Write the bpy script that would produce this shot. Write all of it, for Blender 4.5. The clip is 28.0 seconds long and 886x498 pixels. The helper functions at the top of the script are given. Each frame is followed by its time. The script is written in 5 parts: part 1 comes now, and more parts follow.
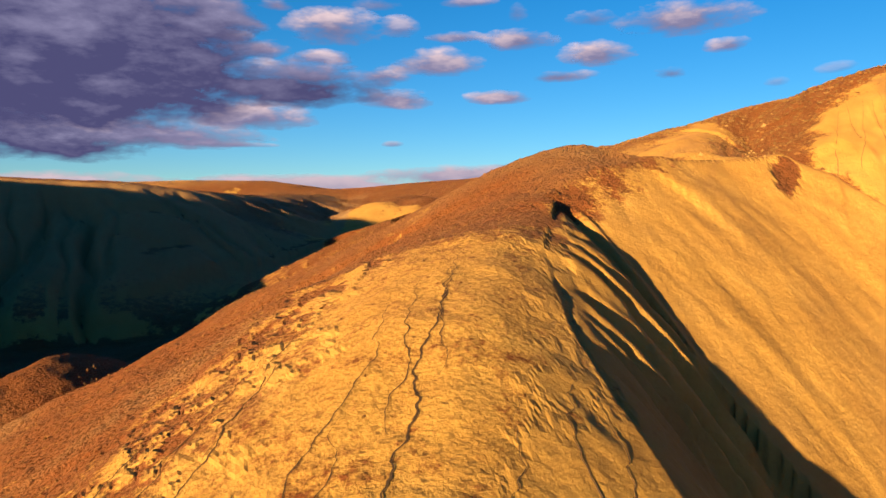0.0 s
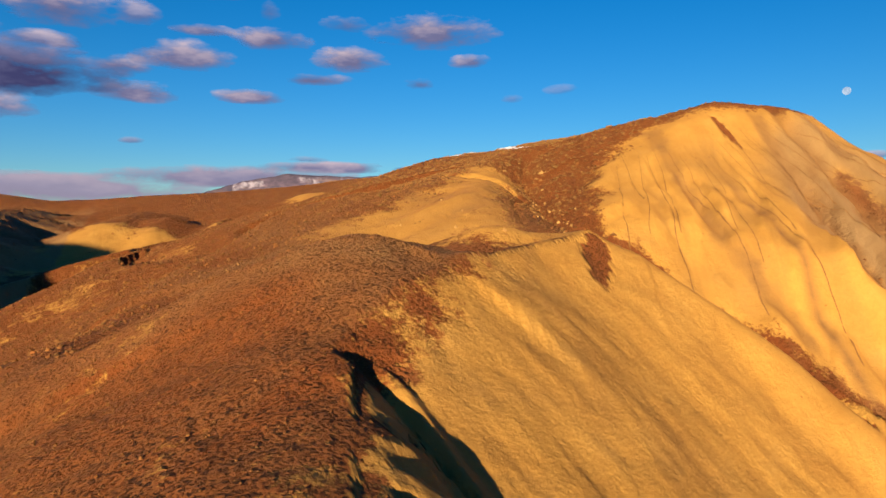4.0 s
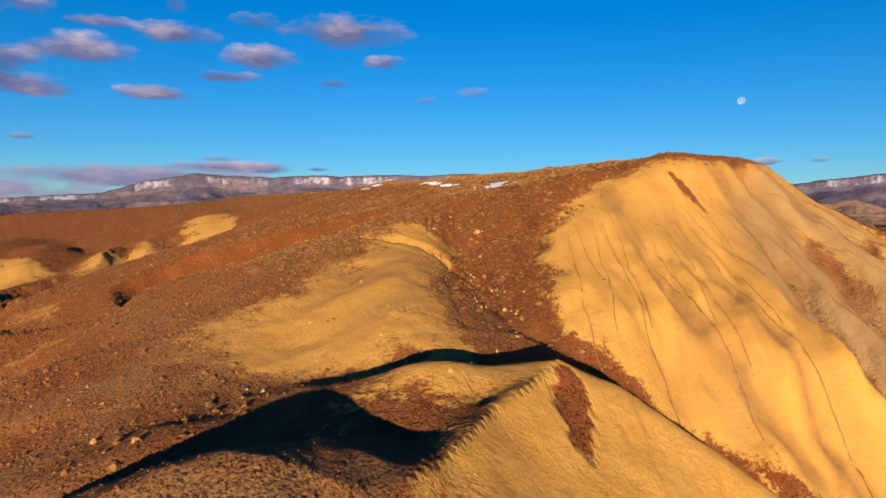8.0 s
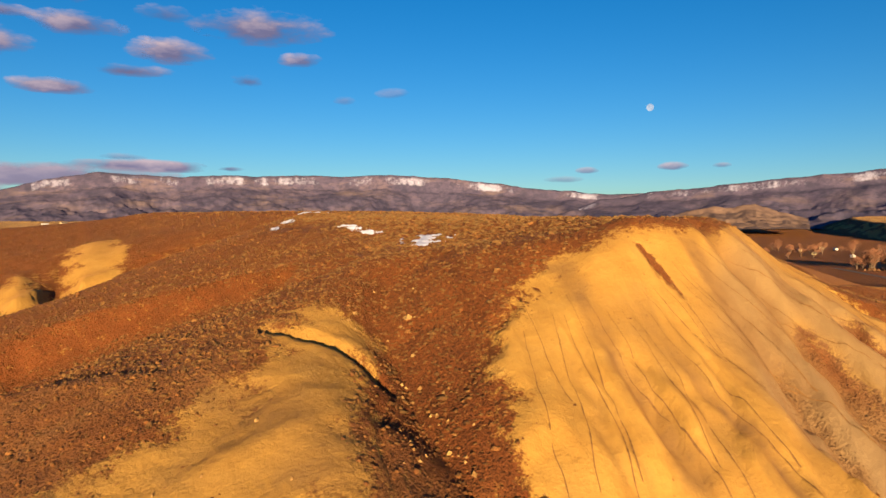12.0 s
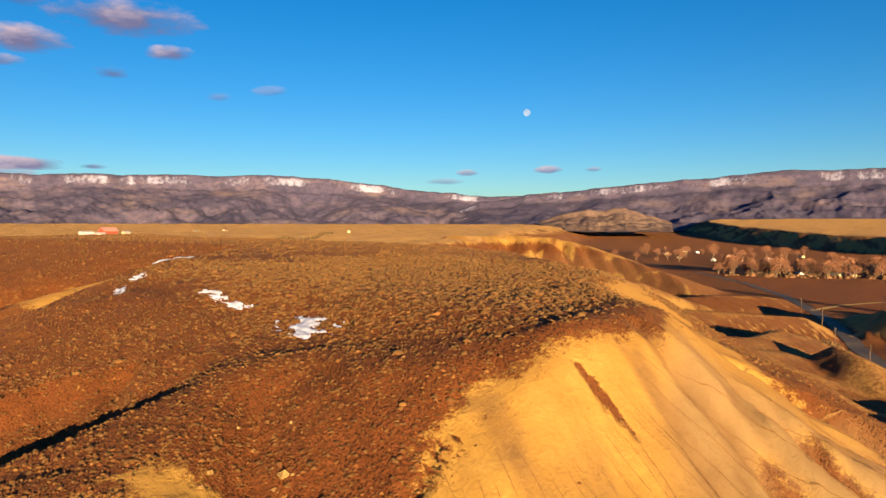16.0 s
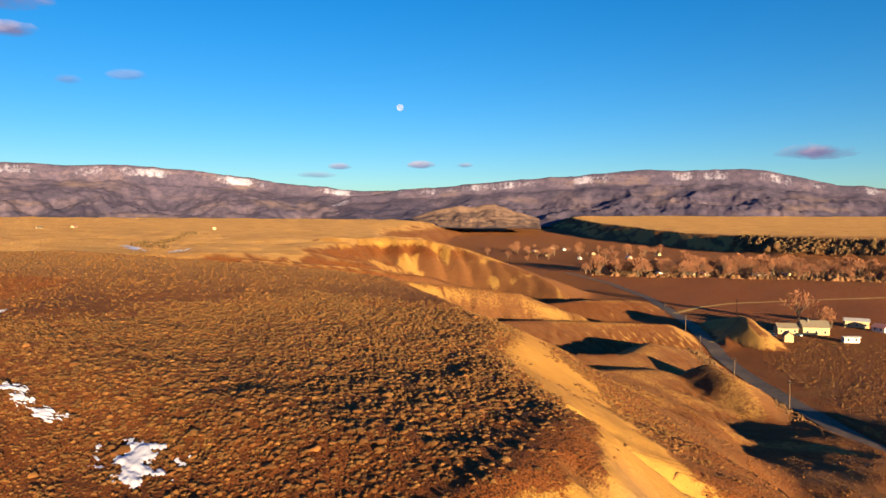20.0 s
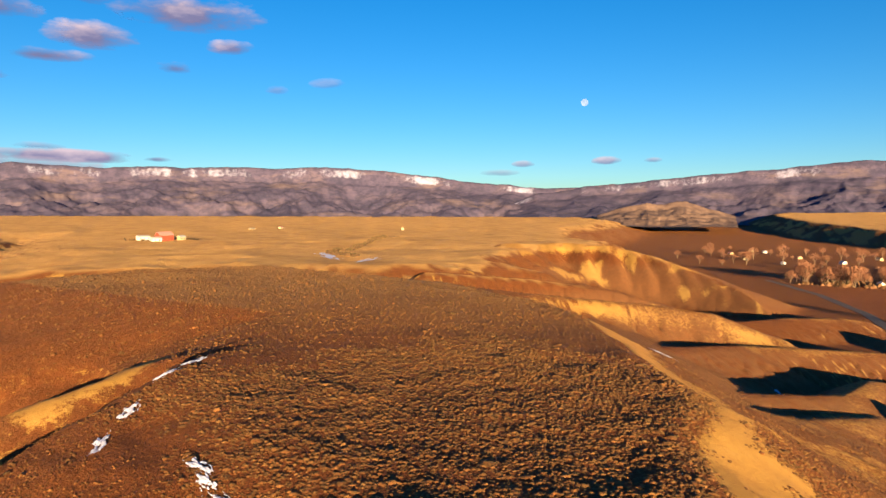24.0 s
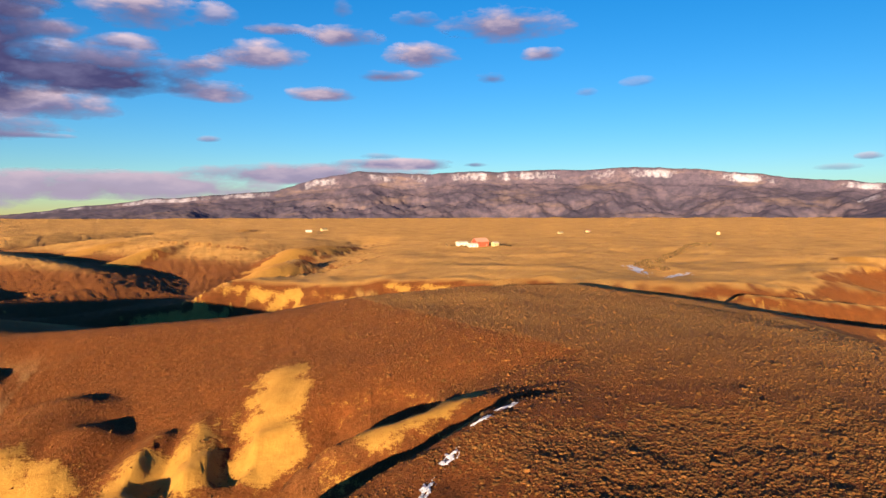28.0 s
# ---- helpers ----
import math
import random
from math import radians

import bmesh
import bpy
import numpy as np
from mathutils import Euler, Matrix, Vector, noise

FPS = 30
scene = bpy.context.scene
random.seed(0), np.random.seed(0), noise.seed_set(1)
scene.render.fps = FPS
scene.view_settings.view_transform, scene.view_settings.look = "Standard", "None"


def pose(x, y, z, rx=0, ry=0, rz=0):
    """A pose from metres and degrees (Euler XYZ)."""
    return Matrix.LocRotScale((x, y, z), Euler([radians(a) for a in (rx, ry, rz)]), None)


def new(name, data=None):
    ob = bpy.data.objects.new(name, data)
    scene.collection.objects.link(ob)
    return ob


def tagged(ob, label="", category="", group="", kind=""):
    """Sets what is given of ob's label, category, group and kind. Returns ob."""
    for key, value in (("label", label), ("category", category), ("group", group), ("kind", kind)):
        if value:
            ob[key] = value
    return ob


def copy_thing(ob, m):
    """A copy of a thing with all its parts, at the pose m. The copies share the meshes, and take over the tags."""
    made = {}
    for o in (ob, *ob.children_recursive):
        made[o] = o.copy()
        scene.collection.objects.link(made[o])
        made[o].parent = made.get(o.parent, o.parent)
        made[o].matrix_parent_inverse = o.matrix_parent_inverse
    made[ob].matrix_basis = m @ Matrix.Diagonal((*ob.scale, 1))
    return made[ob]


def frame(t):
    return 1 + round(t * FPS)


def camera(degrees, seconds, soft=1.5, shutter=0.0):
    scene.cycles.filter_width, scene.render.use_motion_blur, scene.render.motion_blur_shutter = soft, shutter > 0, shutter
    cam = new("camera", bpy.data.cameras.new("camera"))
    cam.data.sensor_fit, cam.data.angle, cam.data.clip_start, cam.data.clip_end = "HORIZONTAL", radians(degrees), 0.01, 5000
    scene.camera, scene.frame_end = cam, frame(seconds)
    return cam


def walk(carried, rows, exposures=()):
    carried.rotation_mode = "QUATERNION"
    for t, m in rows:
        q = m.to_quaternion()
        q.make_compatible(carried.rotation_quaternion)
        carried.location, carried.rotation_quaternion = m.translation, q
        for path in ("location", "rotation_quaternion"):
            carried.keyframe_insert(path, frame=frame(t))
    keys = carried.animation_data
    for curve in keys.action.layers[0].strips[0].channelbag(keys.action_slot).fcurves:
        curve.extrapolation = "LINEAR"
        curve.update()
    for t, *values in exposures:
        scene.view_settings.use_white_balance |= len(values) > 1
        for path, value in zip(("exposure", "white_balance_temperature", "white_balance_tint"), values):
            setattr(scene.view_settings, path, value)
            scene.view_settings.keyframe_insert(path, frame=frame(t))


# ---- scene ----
cam = camera(64.31, 28.0)
PATH = [
    (0, pose(0.00, -0.00, 0.00, 87.86, 0.43, -0.77)),
    (0.5, pose(-0.08, 1.69, 0.78, 87.88, 0.39, -3.07)),
    (1, pose(-0.10, 3.37, 1.49, 87.90, 0.27, -6.75)),
    (1.5, pose(-0.09, 5.02, 2.14, 87.90, 0.21, -12.32)),
    (2, pose(-0.05, 6.67, 2.80, 87.90, 0.18, -15.18)),
    (2.5, pose(0.09, 8.31, 3.48, 87.92, 0.20, -18.04)),
    (3, pose(0.28, 9.90, 4.15, 87.93, 0.12, -19.84)),
    (3.5, pose(0.57, 11.54, 4.86, 87.98, 0.14, -20.33)),
    (5.5, pose(2.11, 17.72, 8.34, 87.98, 0.18, -22.03)),
    (6, pose(2.57, 19.25, 9.23, 87.94, 0.15, -23.18)),
    (6.5, pose(3.13, 20.77, 10.09, 87.97, 0.19, -23.81)),
    (7, pose(3.74, 22.29, 10.88, 87.99, 0.17, -25.74)),
    (7.5, pose(4.36, 23.84, 11.65, 88.00, 0.10, -26.45)),
    (8, pose(5.04, 25.41, 12.43, 88.04, 0.07, -27.40)),
    (8.5, pose(5.68, 27.01, 13.21, 88.10, -0.05, -28.41)),
    (9, pose(6.36, 28.57, 14.02, 88.10, -0.09, -29.05)),
    (9.5, pose(7.07, 30.10, 14.86, 88.11, -0.13, -29.84)),
    (10, pose(7.86, 31.62, 15.79, 88.05, -0.01, -30.64)),
    (10.5, pose(8.64, 33.18, 16.71, 88.01, 0.01, -31.71)),
    (11, pose(9.42, 34.75, 17.55, 88.04, 0.01, -32.61)),
    (11.5, pose(10.26, 36.24, 18.35, 88.01, -0.03, -33.25)),
    (12, pose(11.08, 37.80, 19.23, 88.08, -0.02, -34.01)),
    (12.5, pose(11.88, 39.33, 20.11, 88.12, -0.02, -34.76)),
    (14.5, pose(15.57, 45.36, 23.81, 88.13, -0.01, -38.28)),
    (15, pose(16.54, 46.81, 24.84, 88.11, 0.02, -39.80)),
    (15.5, pose(17.56, 48.26, 25.89, 88.12, -0.01, -41.65)),
    (16, pose(18.57, 49.61, 26.87, 88.11, -0.05, -43.60)),
    (16.5, pose(19.53, 50.90, 27.84, 88.12, -0.09, -45.01)),
    (17, pose(20.51, 52.13, 28.84, 88.14, -0.11, -46.70)),
    (17.5, pose(21.49, 53.34, 29.77, 88.13, -0.07, -48.51)),
    (18, pose(22.57, 54.58, 30.70, 88.15, -0.08, -49.87)),
    (18.5, pose(23.77, 55.88, 31.67, 88.04, -0.13, -51.06)),
    (19, pose(25.04, 57.25, 32.58, 87.88, -0.26, -52.16)),
    (19.5, pose(26.35, 58.65, 33.44, 87.75, -0.29, -53.11)),
    (20, pose(27.67, 60.00, 34.27, 87.62, -0.38, -53.90)),
    (20.5, pose(28.97, 61.25, 35.14, 87.55, -0.43, -54.54)),
    (21.5, pose(31.10, 62.90, 36.95, 87.45, -0.36, -53.90)),
    (22.5, pose(32.14, 63.30, 39.00, 87.34, -0.27, -50.17)),
    (23, pose(32.23, 63.30, 40.09, 87.30, -0.31, -46.74)),
    (23.5, pose(32.20, 63.29, 41.26, 87.26, -0.25, -42.86)),
    (24, pose(32.17, 63.25, 42.42, 87.24, -0.16, -39.13)),
    (24.5, pose(32.13, 63.15, 43.57, 87.22, -0.10, -35.58)),
    (25, pose(32.11, 63.12, 44.65, 87.20, -0.03, -32.57)),
    (25.5, pose(32.10, 63.14, 45.68, 87.16, 0.04, -29.77)),
    (26, pose(32.09, 63.22, 46.69, 87.16, 0.07, -26.78)),
    (26.5, pose(32.06, 63.34, 47.65, 87.16, 0.12, -23.65)),
    (27, pose(32.04, 63.51, 48.57, 87.16, 0.13, -20.32)),
    (27.5, pose(32.03, 63.70, 49.50, 87.20, 0.11, -17.05)),
    (28, pose(32.05, 63.86, 50.39, 87.20, 0.14, -14.55)),
]
walk(cam, PATH, [(0, 2.25, 6500, 10), (1.5, 2.1, 6400, 10), (3, 1.85, 6100, 10), (6, 1.76, 5450, 9), (8, 1.76, 5400, 9), (10, 1.81, 5850, 10), (12, 1.85, 6200, 11), (16, 2.02, 6150, 10), (20, 2.2, 6150, 11), (24, 2.24, 6150, 11), (28, 2.2, 6200, 12)])


# ---- world, sun, exposure ----
SUN_YAW, SUN_ELEV = -31.0, 5.0          # the way the light travels, degrees; its height over the horizon
world = bpy.data.worlds.new("world")
scene.world = world
world.use_nodes = True
wn, wl = world.node_tree.nodes, world.node_tree.links
sky = wn.new("ShaderNodeTexSky")
sky.sky_type = "NISHITA"
sky.sun_disc = False
sky.sun_elevation = radians(SUN_ELEV)
sky.sun_rotation = radians(180 - SUN_YAW)
sky.altitude, sky.air_density, sky.dust_density, sky.ozone_density = 1500, 1.0, 0.3, 3.0
tone = wn.new("ShaderNodeHueSaturation")
tone.inputs["Saturation"].default_value, tone.inputs["Hue"].default_value = 1.22, 0.504
wl.new(sky.outputs["Color"], tone.inputs["Color"])
wl.new(tone.outputs["Color"], wn["Background"].inputs["Color"])
wn["Background"].inputs["Strength"].default_value = 0.05

sun = new("sun", bpy.data.lights.new("sun", "SUN"))
sun.data.energy, sun.data.angle, sun.data.color = 5.0, radians(0.5), (1.0, 0.80, 0.33)
sun.rotation_euler = (radians(90 - SUN_ELEV), 0, radians(SUN_YAW))

# ---- the lie of the land: heights from ridges, tablelands and gullies ----
def sstep(a, b, v):
    u = np.clip((v - a) / (b - a), 0, 1)
    return u * u * (3 - 2 * u)


RNG = np.random.RandomState(7)
PERM = np.tile(RNG.permutation(256), 3)
GRAD = RNG.uniform(0, 2 * np.pi, 256)
GX, GY = np.cos(GRAD), np.sin(GRAD)


def perlin(x, y):
    xi, yi = np.floor(x).astype(np.int64), np.floor(y).astype(np.int64)
    xf, yf = x - xi, y - yi
    xi, yi = xi & 255, yi & 255
    u, v = xf * xf * xf * (xf * (xf * 6 - 15) + 10), yf * yf * yf * (yf * (yf * 6 - 15) + 10)

    def corner(dx, dy):
        h = PERM[PERM[xi + dx] + yi + dy]
        return GX[h] * (xf - dx) + GY[h] * (yf - dy)
    a, b = corner(0, 0), corner(1, 0)
    c, d = corner(0, 1), corner(1, 1)
    low = a + u * (b - a)
    return 1.5 * (low + v * (c + u * (d - c) - low))


def fbm(x, y, size, octaves=4, gain=0.5):
    out, amp, f = 0.0, 1.0, 1.0 / size
    for k in range(octaves):
        out = out + amp * perlin(x * f + 17.3 * k, y * f - 9.1 * k)
        amp, f = amp * gain, f * 2.03
    return out


def along(x, y, line):
    """Distance to a line of points (x, y, value...), the side (1: right of its way), the run along it, and the values there."""
    line = np.array(line, float)
    best = np.full(x.shape, 1e9)
    side, run = np.zeros(x.shape), np.zeros(x.shape)
    vals = [np.zeros(x.shape) for _ in range(line.shape[1] - 2)]
    total = 0.0
    for a, b in zip(line[:-1], line[1:]):
        ex, ey = b[0] - a[0], b[1] - a[1]
        length = math.hypot(ex, ey)
        u = np.clip(((x - a[0]) * ex + (y - a[1]) * ey) / length**2, 0, 1)
        px, py = x - a[0] - u * ex, y - a[1] - u * ey
        d = np.hypot(px, py)
        m = d < best
        best = np.where(m, d, best)
        side = np.where(m, (px * ey - py * ex) / (length * np.maximum(d, 1e-6)), side)
        run = np.where(m, total + u * length, run)
        for k, v in enumerate(vals):
            vals[k] = np.where(m, a[2 + k] + u * (b[2 + k] - a[2 + k]), v)
        total += length
    return best, side, run, vals


def inside(x, y, ring):
    hit = np.zeros(x.shape, bool)
    for (ax, ay, *_), (bx, by, *_) in zip(ring, ring[1:] + ring[:1]):
        if ay != by:
            hit ^= ((ay > y) != (by > y)) & (x < (bx - ax) * (y - ay) / (by - ay) + ax)
    return hit


def smax(a, b, k):
    h = np.clip(0.5 + 0.5 * (a - b) / k, 0, 1)
    return b + (a - b) * h + k * h * (1 - h)


def smin(a, b, k):
    return -smax(-a, -b, k)


def rills(run, d, step, warp, seed):
    """Branching rills that run down a slope: 0 on the ribs, 1 in the beds."""
    u = run / step + 0.25 * warp + seed
    a = 1 - np.abs(perlin(u, d / step * 0.10 + seed)) * 3.2
    b = 1 - np.abs(perlin(u * 2.3 + 5, d / step * 0.2 + seed)) * 3.2
    return np.clip(a, 0, 1) ** 2 + 0.45 * np.clip(b, 0, 1) ** 2


def steepness(x, y, ring):
    """The side slope named along the ring, blended smoothly between its stretches."""
    total, weight = 0.0, 0.0
    for (ax, ay, s0), (bx, by, s1) in zip(ring, ring[1:] + ring[:1]):
        for f in (0.17, 0.5, 0.83):
            length = math.hypot(bx - ax, by - ay)
            w = 1e6 * length / ((x - ax - f * (bx - ax)) ** 2 + (y - ay - f * (by - ay)) ** 2 + 0.01 * length**2 + 1) ** 4
            total, weight = total + w * (s0 + f * (s1 - s0)), weight + w
    return total / weight


def tableland(x, y, ring, top, rnd=4.0, jag=0.0, rill=0.0, step=5.0, seed=0.0):
    """A flat-topped rise: ring of (x, y, slope); falls away outside the ring. Returns its height and the distance out from the rim."""
    d, _, run, _ = along(x, y, ring + ring[:1])
    slope = steepness(x, y, ring)
    inn = inside(x, y, ring)
    w = fbm(x, y, step * 2.5, 3)
    d = np.where(inn, 0, np.maximum(d + jag * w, 0))
    fall = slope * (np.sqrt(d * d + rnd * rnd) - rnd) / (1 + np.where(slope > 0.6, d / 95, 0))
    z = top - fall
    bed = 0 * z
    if rill:
        bed = sstep(1.0, 9.0, fall) * sstep(0.25, 0.5, slope) * rills(run, d, step, w, seed)
        z = z - rill * bed
    return z, d, slope, bed


def ridge(x, y, crest, left, right, pad=1e4, rnd=2.0, rill=0.0, step=4.0, seed=0.0):
    """A rise with a crest of (x, y, z), falling by left and right of its way."""
    d, side, run, (z,) = along(x, y, crest)
    slope = left + (right - left) * (0.5 + 0.5 * side)
    fall = slope * (np.sqrt(d * d + rnd * rnd) - rnd)
    z = z - fall - 0.05 * np.maximum(0, d - 0.5 * pad) ** 2
    if rill:
        z = z - rill * sstep(0.6, 6.0, fall) * rills(run, d, step, fbm(x, y, step * 2.5, 3), seed)
    return z


def near_line(x, y, line, pad):
    a = np.array([p[:2] for p in line], float)
    return (x > a[:, 0].min() - pad) & (x < a[:, 0].max() + pad) & (y > a[:, 1].min() - pad) & (y < a[:, 1].max() + pad)


def raise_ridge(z, x, y, crest, left, right, k, pad, **more):
    m = near_line(x, y, crest, pad)
    if m.any():
        z[m] = smax(z[m], ridge(x[m], y[m], crest, left, right, pad, **more), k)


def cut_gully(z, x, y, bed, left, right, k=1.0, reach=(8, 8), rough=0.25, flat=0.0):
    """Cuts a bed of (x, y, z) with banks of those slopes into z, as far out as its reach on either side."""
    m = near_line(x, y, bed, max(reach) + flat + 18)
    if m.any():
        d, side, _, (zb,) = along(x[m], y[m], bed)
        d = np.maximum(d - flat + rough * fbm(x[m], y[m], 3.0, 3), 0)
        far = np.maximum(0, d - (reach[0] + (reach[1] - reach[0]) * (0.5 + 0.5 * side)))
        z[m] = smin(z[m], zb + (left + (right - left) * (0.5 + 0.5 * side)) * d + 1.5 * far, k)


def carve(z, x, y, line, depth, half):
    """A narrow trench along a line of (x, y)."""
    m = near_line(x, y, line, half + 2)
    if m.any():
        z[m] -= depth * (1 - sstep(0.25 * half, half, along(x[m], y[m], line)[0] + 0.3 * half * fbm(x[m], y[m], 2.0, 2)))


def shear_flank(z, x, y):
    """The steep ribbed flank between the edge of the near crest and the cut below it."""
    m = near_line(x, y, EDGE + NEARCUT, 6)
    if not m.any():
        return
    mx, my = x[m], y[m]
    d, side, run, (ze,) = along(mx, my, EDGE)
    _, cs, crun, _ = along(mx, my, NEARCUT)
    w = fbm(mx, my, 5, 3)
    lines = my + 0.42 * (mx - 7) + 0.5 * w
    rib = np.abs(perlin(lines / 1.3 + 3, mx / 16 + 2)) * 1.7 + 0.5 * np.abs(perlin(lines / 0.55, mx / 9 + 7))
    up = sstep(18, 25, my) * sstep(0.3, 2.0, d) * (1 - 0.75 * sstep(5, 11, d))
    plane = ze - 1.2 * (np.sqrt(d * d + 0.8 * 0.8) - 0.8) + (1.3 * up + 0.15) * (rib - 0.35) * sstep(0.2, 1.5, d)
    on = (side > 0) & ((cs > 0) & (crun > 0.2) | (my < 18))
    z[m] = np.where(on, smin(z[m], plane, 0.35), z[m])


# the tableland's rim (x, y, slope of its side there)
RIM = [(54.0, 84.5, 0.32), (56, 82.4, 1.0), (60, 81, 1.05), (67, 80, 0.95), (74, 83, 0.7), (82, 93, 0.6), (93, 103, 0.6),
       (112, 113, 0.55), (127, 134, 0.5), (149, 161, 0.45), (170, 191, 0.42), (186, 250, 0.22), (184, 295, 0.12), (162, 330, 0.12),
       (105, 318, 0.25), (64, 292, 0.22), (84, 228, 0.2), (98, 195, 0.25), (84, 172, 0.3), (72, 165, 0.28), (62, 159, 0.38), (54, 149, 0.38), (51, 138, 0.32),
       (56, 125, 0.24), (61, 112, 0.23), (60, 100, 0.20), (56, 91, 0.22)]
SPUR = [(47, 97, 16.2), (38, 90, 11.6), (34, 85.5, 10.2), (30.5, 81, 10.0), (26.8, 74, 8.5), (26, 69, 7.2), (25.5, 62, 4.4), (25.5, 59, 2.5), (25.5, 54, -5), (26, 44, -19)]
NEAR = [(-6, -30, -13), (-4, -8, -10), (-1.5, 8, -6.6), (0.6, 19, -3.0), (2.0, 27.6, -0.4), (4.4, 33, 0.5), (6.2, 38, 1.4)]
KNOB = [(6.2, 38, 1.4), (8.2, 43, 3.4), (9.6, 47.8, 5.3), (13, 49.2, 4.7), (16.5, 52, 3.7), (20.5, 57, 5.3)]
BACK = [(20.5, 57, 5.3), (28, 56.5, 5.0), (32, 55.4, 3.2), (34, 54.2, 1.6), (36, 52.8, 0.0), (38, 50.9, -1.9), (40, 49.0, -3.9), (45, 44, -10), (52, 36, -19)]
NORTH = [(105, 290, 22), (49, 284, 20), (-42, 300, 14.5), (-72, 313, 19.0), (-112, 322, 20), (-250, 340, 18), (-600, 420, 18)]
# ridge out of view, added to cast shade over the valley on the left
SHADERIDGE = [(-100, 58, 15), (-140, 70, 19), (-210, 110, 23), (-330, 160, 28)]
LEFTHILL = [(-190, 150, 18), (-128, 158, 14.5), (-104, 160, 11.5), (-76, 172, 10.5), (-64, 186, 9.0), (-58, 215, 9.0), (-45, 260, 11)]
FACE = [(2.6, 35.8, 0.9), (7.2, 39.6, 2.3), (14, 45.5, 4.3), (21, 51.5, 4.6), (28, 56.0, 5.2)]
WESTFLANK = [(46, 97, 16), (33, 92, 12), (23, 86, 9.6), (15, 76, 5.0), (10.5, 67.5, 2.4), (7, 62, 0.3)]
RAVINE = [(42, 93, 12.8), (38.6, 87, 9.7), (36.6, 80, 7.4), (34.4, 74, 6.0), (33, 67, 4.4), (36.8, 60.5, 2.6), (40.5, 55.2, -1.6), (44.5, 50.5, -6.0), (50, 43, -13), (58, 31, -22)]
WESTDRAW = [(77, 170, 20.9), (70, 172, 18.2), (62, 171.5, 15.6), (54, 168, 13.2), (46, 165, 10.2), (38, 163, 6.8), (28, 162.5, 2.5), (10, 158, -3.5), (-20, 150, -10), (-42, 115, -15), (-45, 40, -19), (-40, -60, -24)]
SIDERIDGE = [(41, 98.0, 13.8), (39, 99.2, 13.4), (36.6, 100.5, 12.9), (31, 102, 11.4), (22, 104.5, 8.3), (12, 107, 4.6)]
SIDECUT = [(37.2, 104.0, 12.6), (35.2, 105.4, 10.4), (31.8, 106.8, 8.6), (23, 109.4, 5.4), (13, 112, 1.6)]
NORTHDRAW = [(52, 190, 9.5), (45, 190.5, 5.5), (34, 186, 1.5), (20, 177, -2), (4, 163, -4)]
NEARCUT = [(6.8, 37.0, 0.6), (7.9, 35.0, -0.9), (8.8, 32.6, -2.4), (10.4, 29.8, -4.9), (12.9, 26.8, -8.6), (15.6, 24.0, -12.6), (20, 20, -18.5), (30, 12, -27)]
EDGE = [(8.5, 6, -11.5), (6.4, 14.5, -7.6), (4.9, 18.4, -5.0), (4.2, 21.5, -3.3), (4.2, 27, -0.9), (5.3, 32, 0.3), (6.4, 36.6, 0.8)]
CRACKS = [  # dry cracks along the near crest: x and y at the foot, lean, length, width
    (-1.7, 7, 0.14, 19, 0.10), (-1.1, 15, 0.06, 8, 0.06), (0.0, 17, 0.10, 8, 0.06), (-6.6, 11, 0.20, 10, 0.07), (-4.0, 8, 0.20, 14, 0.06), (-8.6, 10, 0.30, 12, 0.05),
    (3.0, 8, 0.02, 12, 0.06), (4.2, 11, 0.02, 9, 0.05), (-2.8, 9, 0.10, 7, 0.05), (1.4, 10, 0.03, 7, 0.04), (-9.5, 13, 0.25, 8, 0.05), (0.6, 8, 0.05, 5, 0.04), (-5.4, 16, 0.18, 8, 0.04),
]
ROAD = [(180, 22, -23.2), (215, 55, -23.4), (235, 74, -23.5), (246, 82.5, -23.5), (275, 101.5, -23.5), (301.5, 119, -23.5), (331, 135.5, -23.5), (383, 158.5, -23.6), (427, 178.5, -23.8), (470, 201.5, -24), (560, 252, -24.2), (660, 325, -24.2), (760, 420, -24)]
LEDGE = [(29.5, 90.6), (31.3, 87.7), (33.2, 84.3), (34.3, 81.6), (34.6, 79.4)]
SPURCRACK = [(32.6, 76.8), (30.2, 72.9), (28.8, 69), (27.8, 66)]
OLDTRACK = [(22, 101), (28, 106), (34, 110), (41.3, 113), (46, 113), (50, 114.5)]
HOLLOW = [(16, 61, 3.7), (12, 61, 2.9), (7.8, 62.5, 2.1), (0, 66, -0.8), (-8, 70, -4)]
BUTTEGAPS = [[(28, 216, 10.5), (27, 206, 6.5), (25.5, 194, 1.5)], [(15.6, 209, 6.5), (14.6, 202, 4.2), (13, 192, 0)]]
FOOTGULLIES = [  # washed-out gullies at the foot of the nose
    [(57, 64), (52.3, 58.5), (50.6, 55.5), (50.5, 52), (51, 46)], [(50.5, 66), (47.9, 61.7), (46.8, 58.5), (46.3, 54), (46.5, 49)], [(48.5, 70), (46.2, 65), (44.2, 60.5), (43.8, 56.5)],
    [(62, 62), (58, 56), (55.5, 51), (54, 45)], [(70.5, 73), (68.3, 69.9), (66.5, 65), (65, 60), (62, 53)], [(75, 71), (73.5, 66), (71, 60), (67, 53)],
]
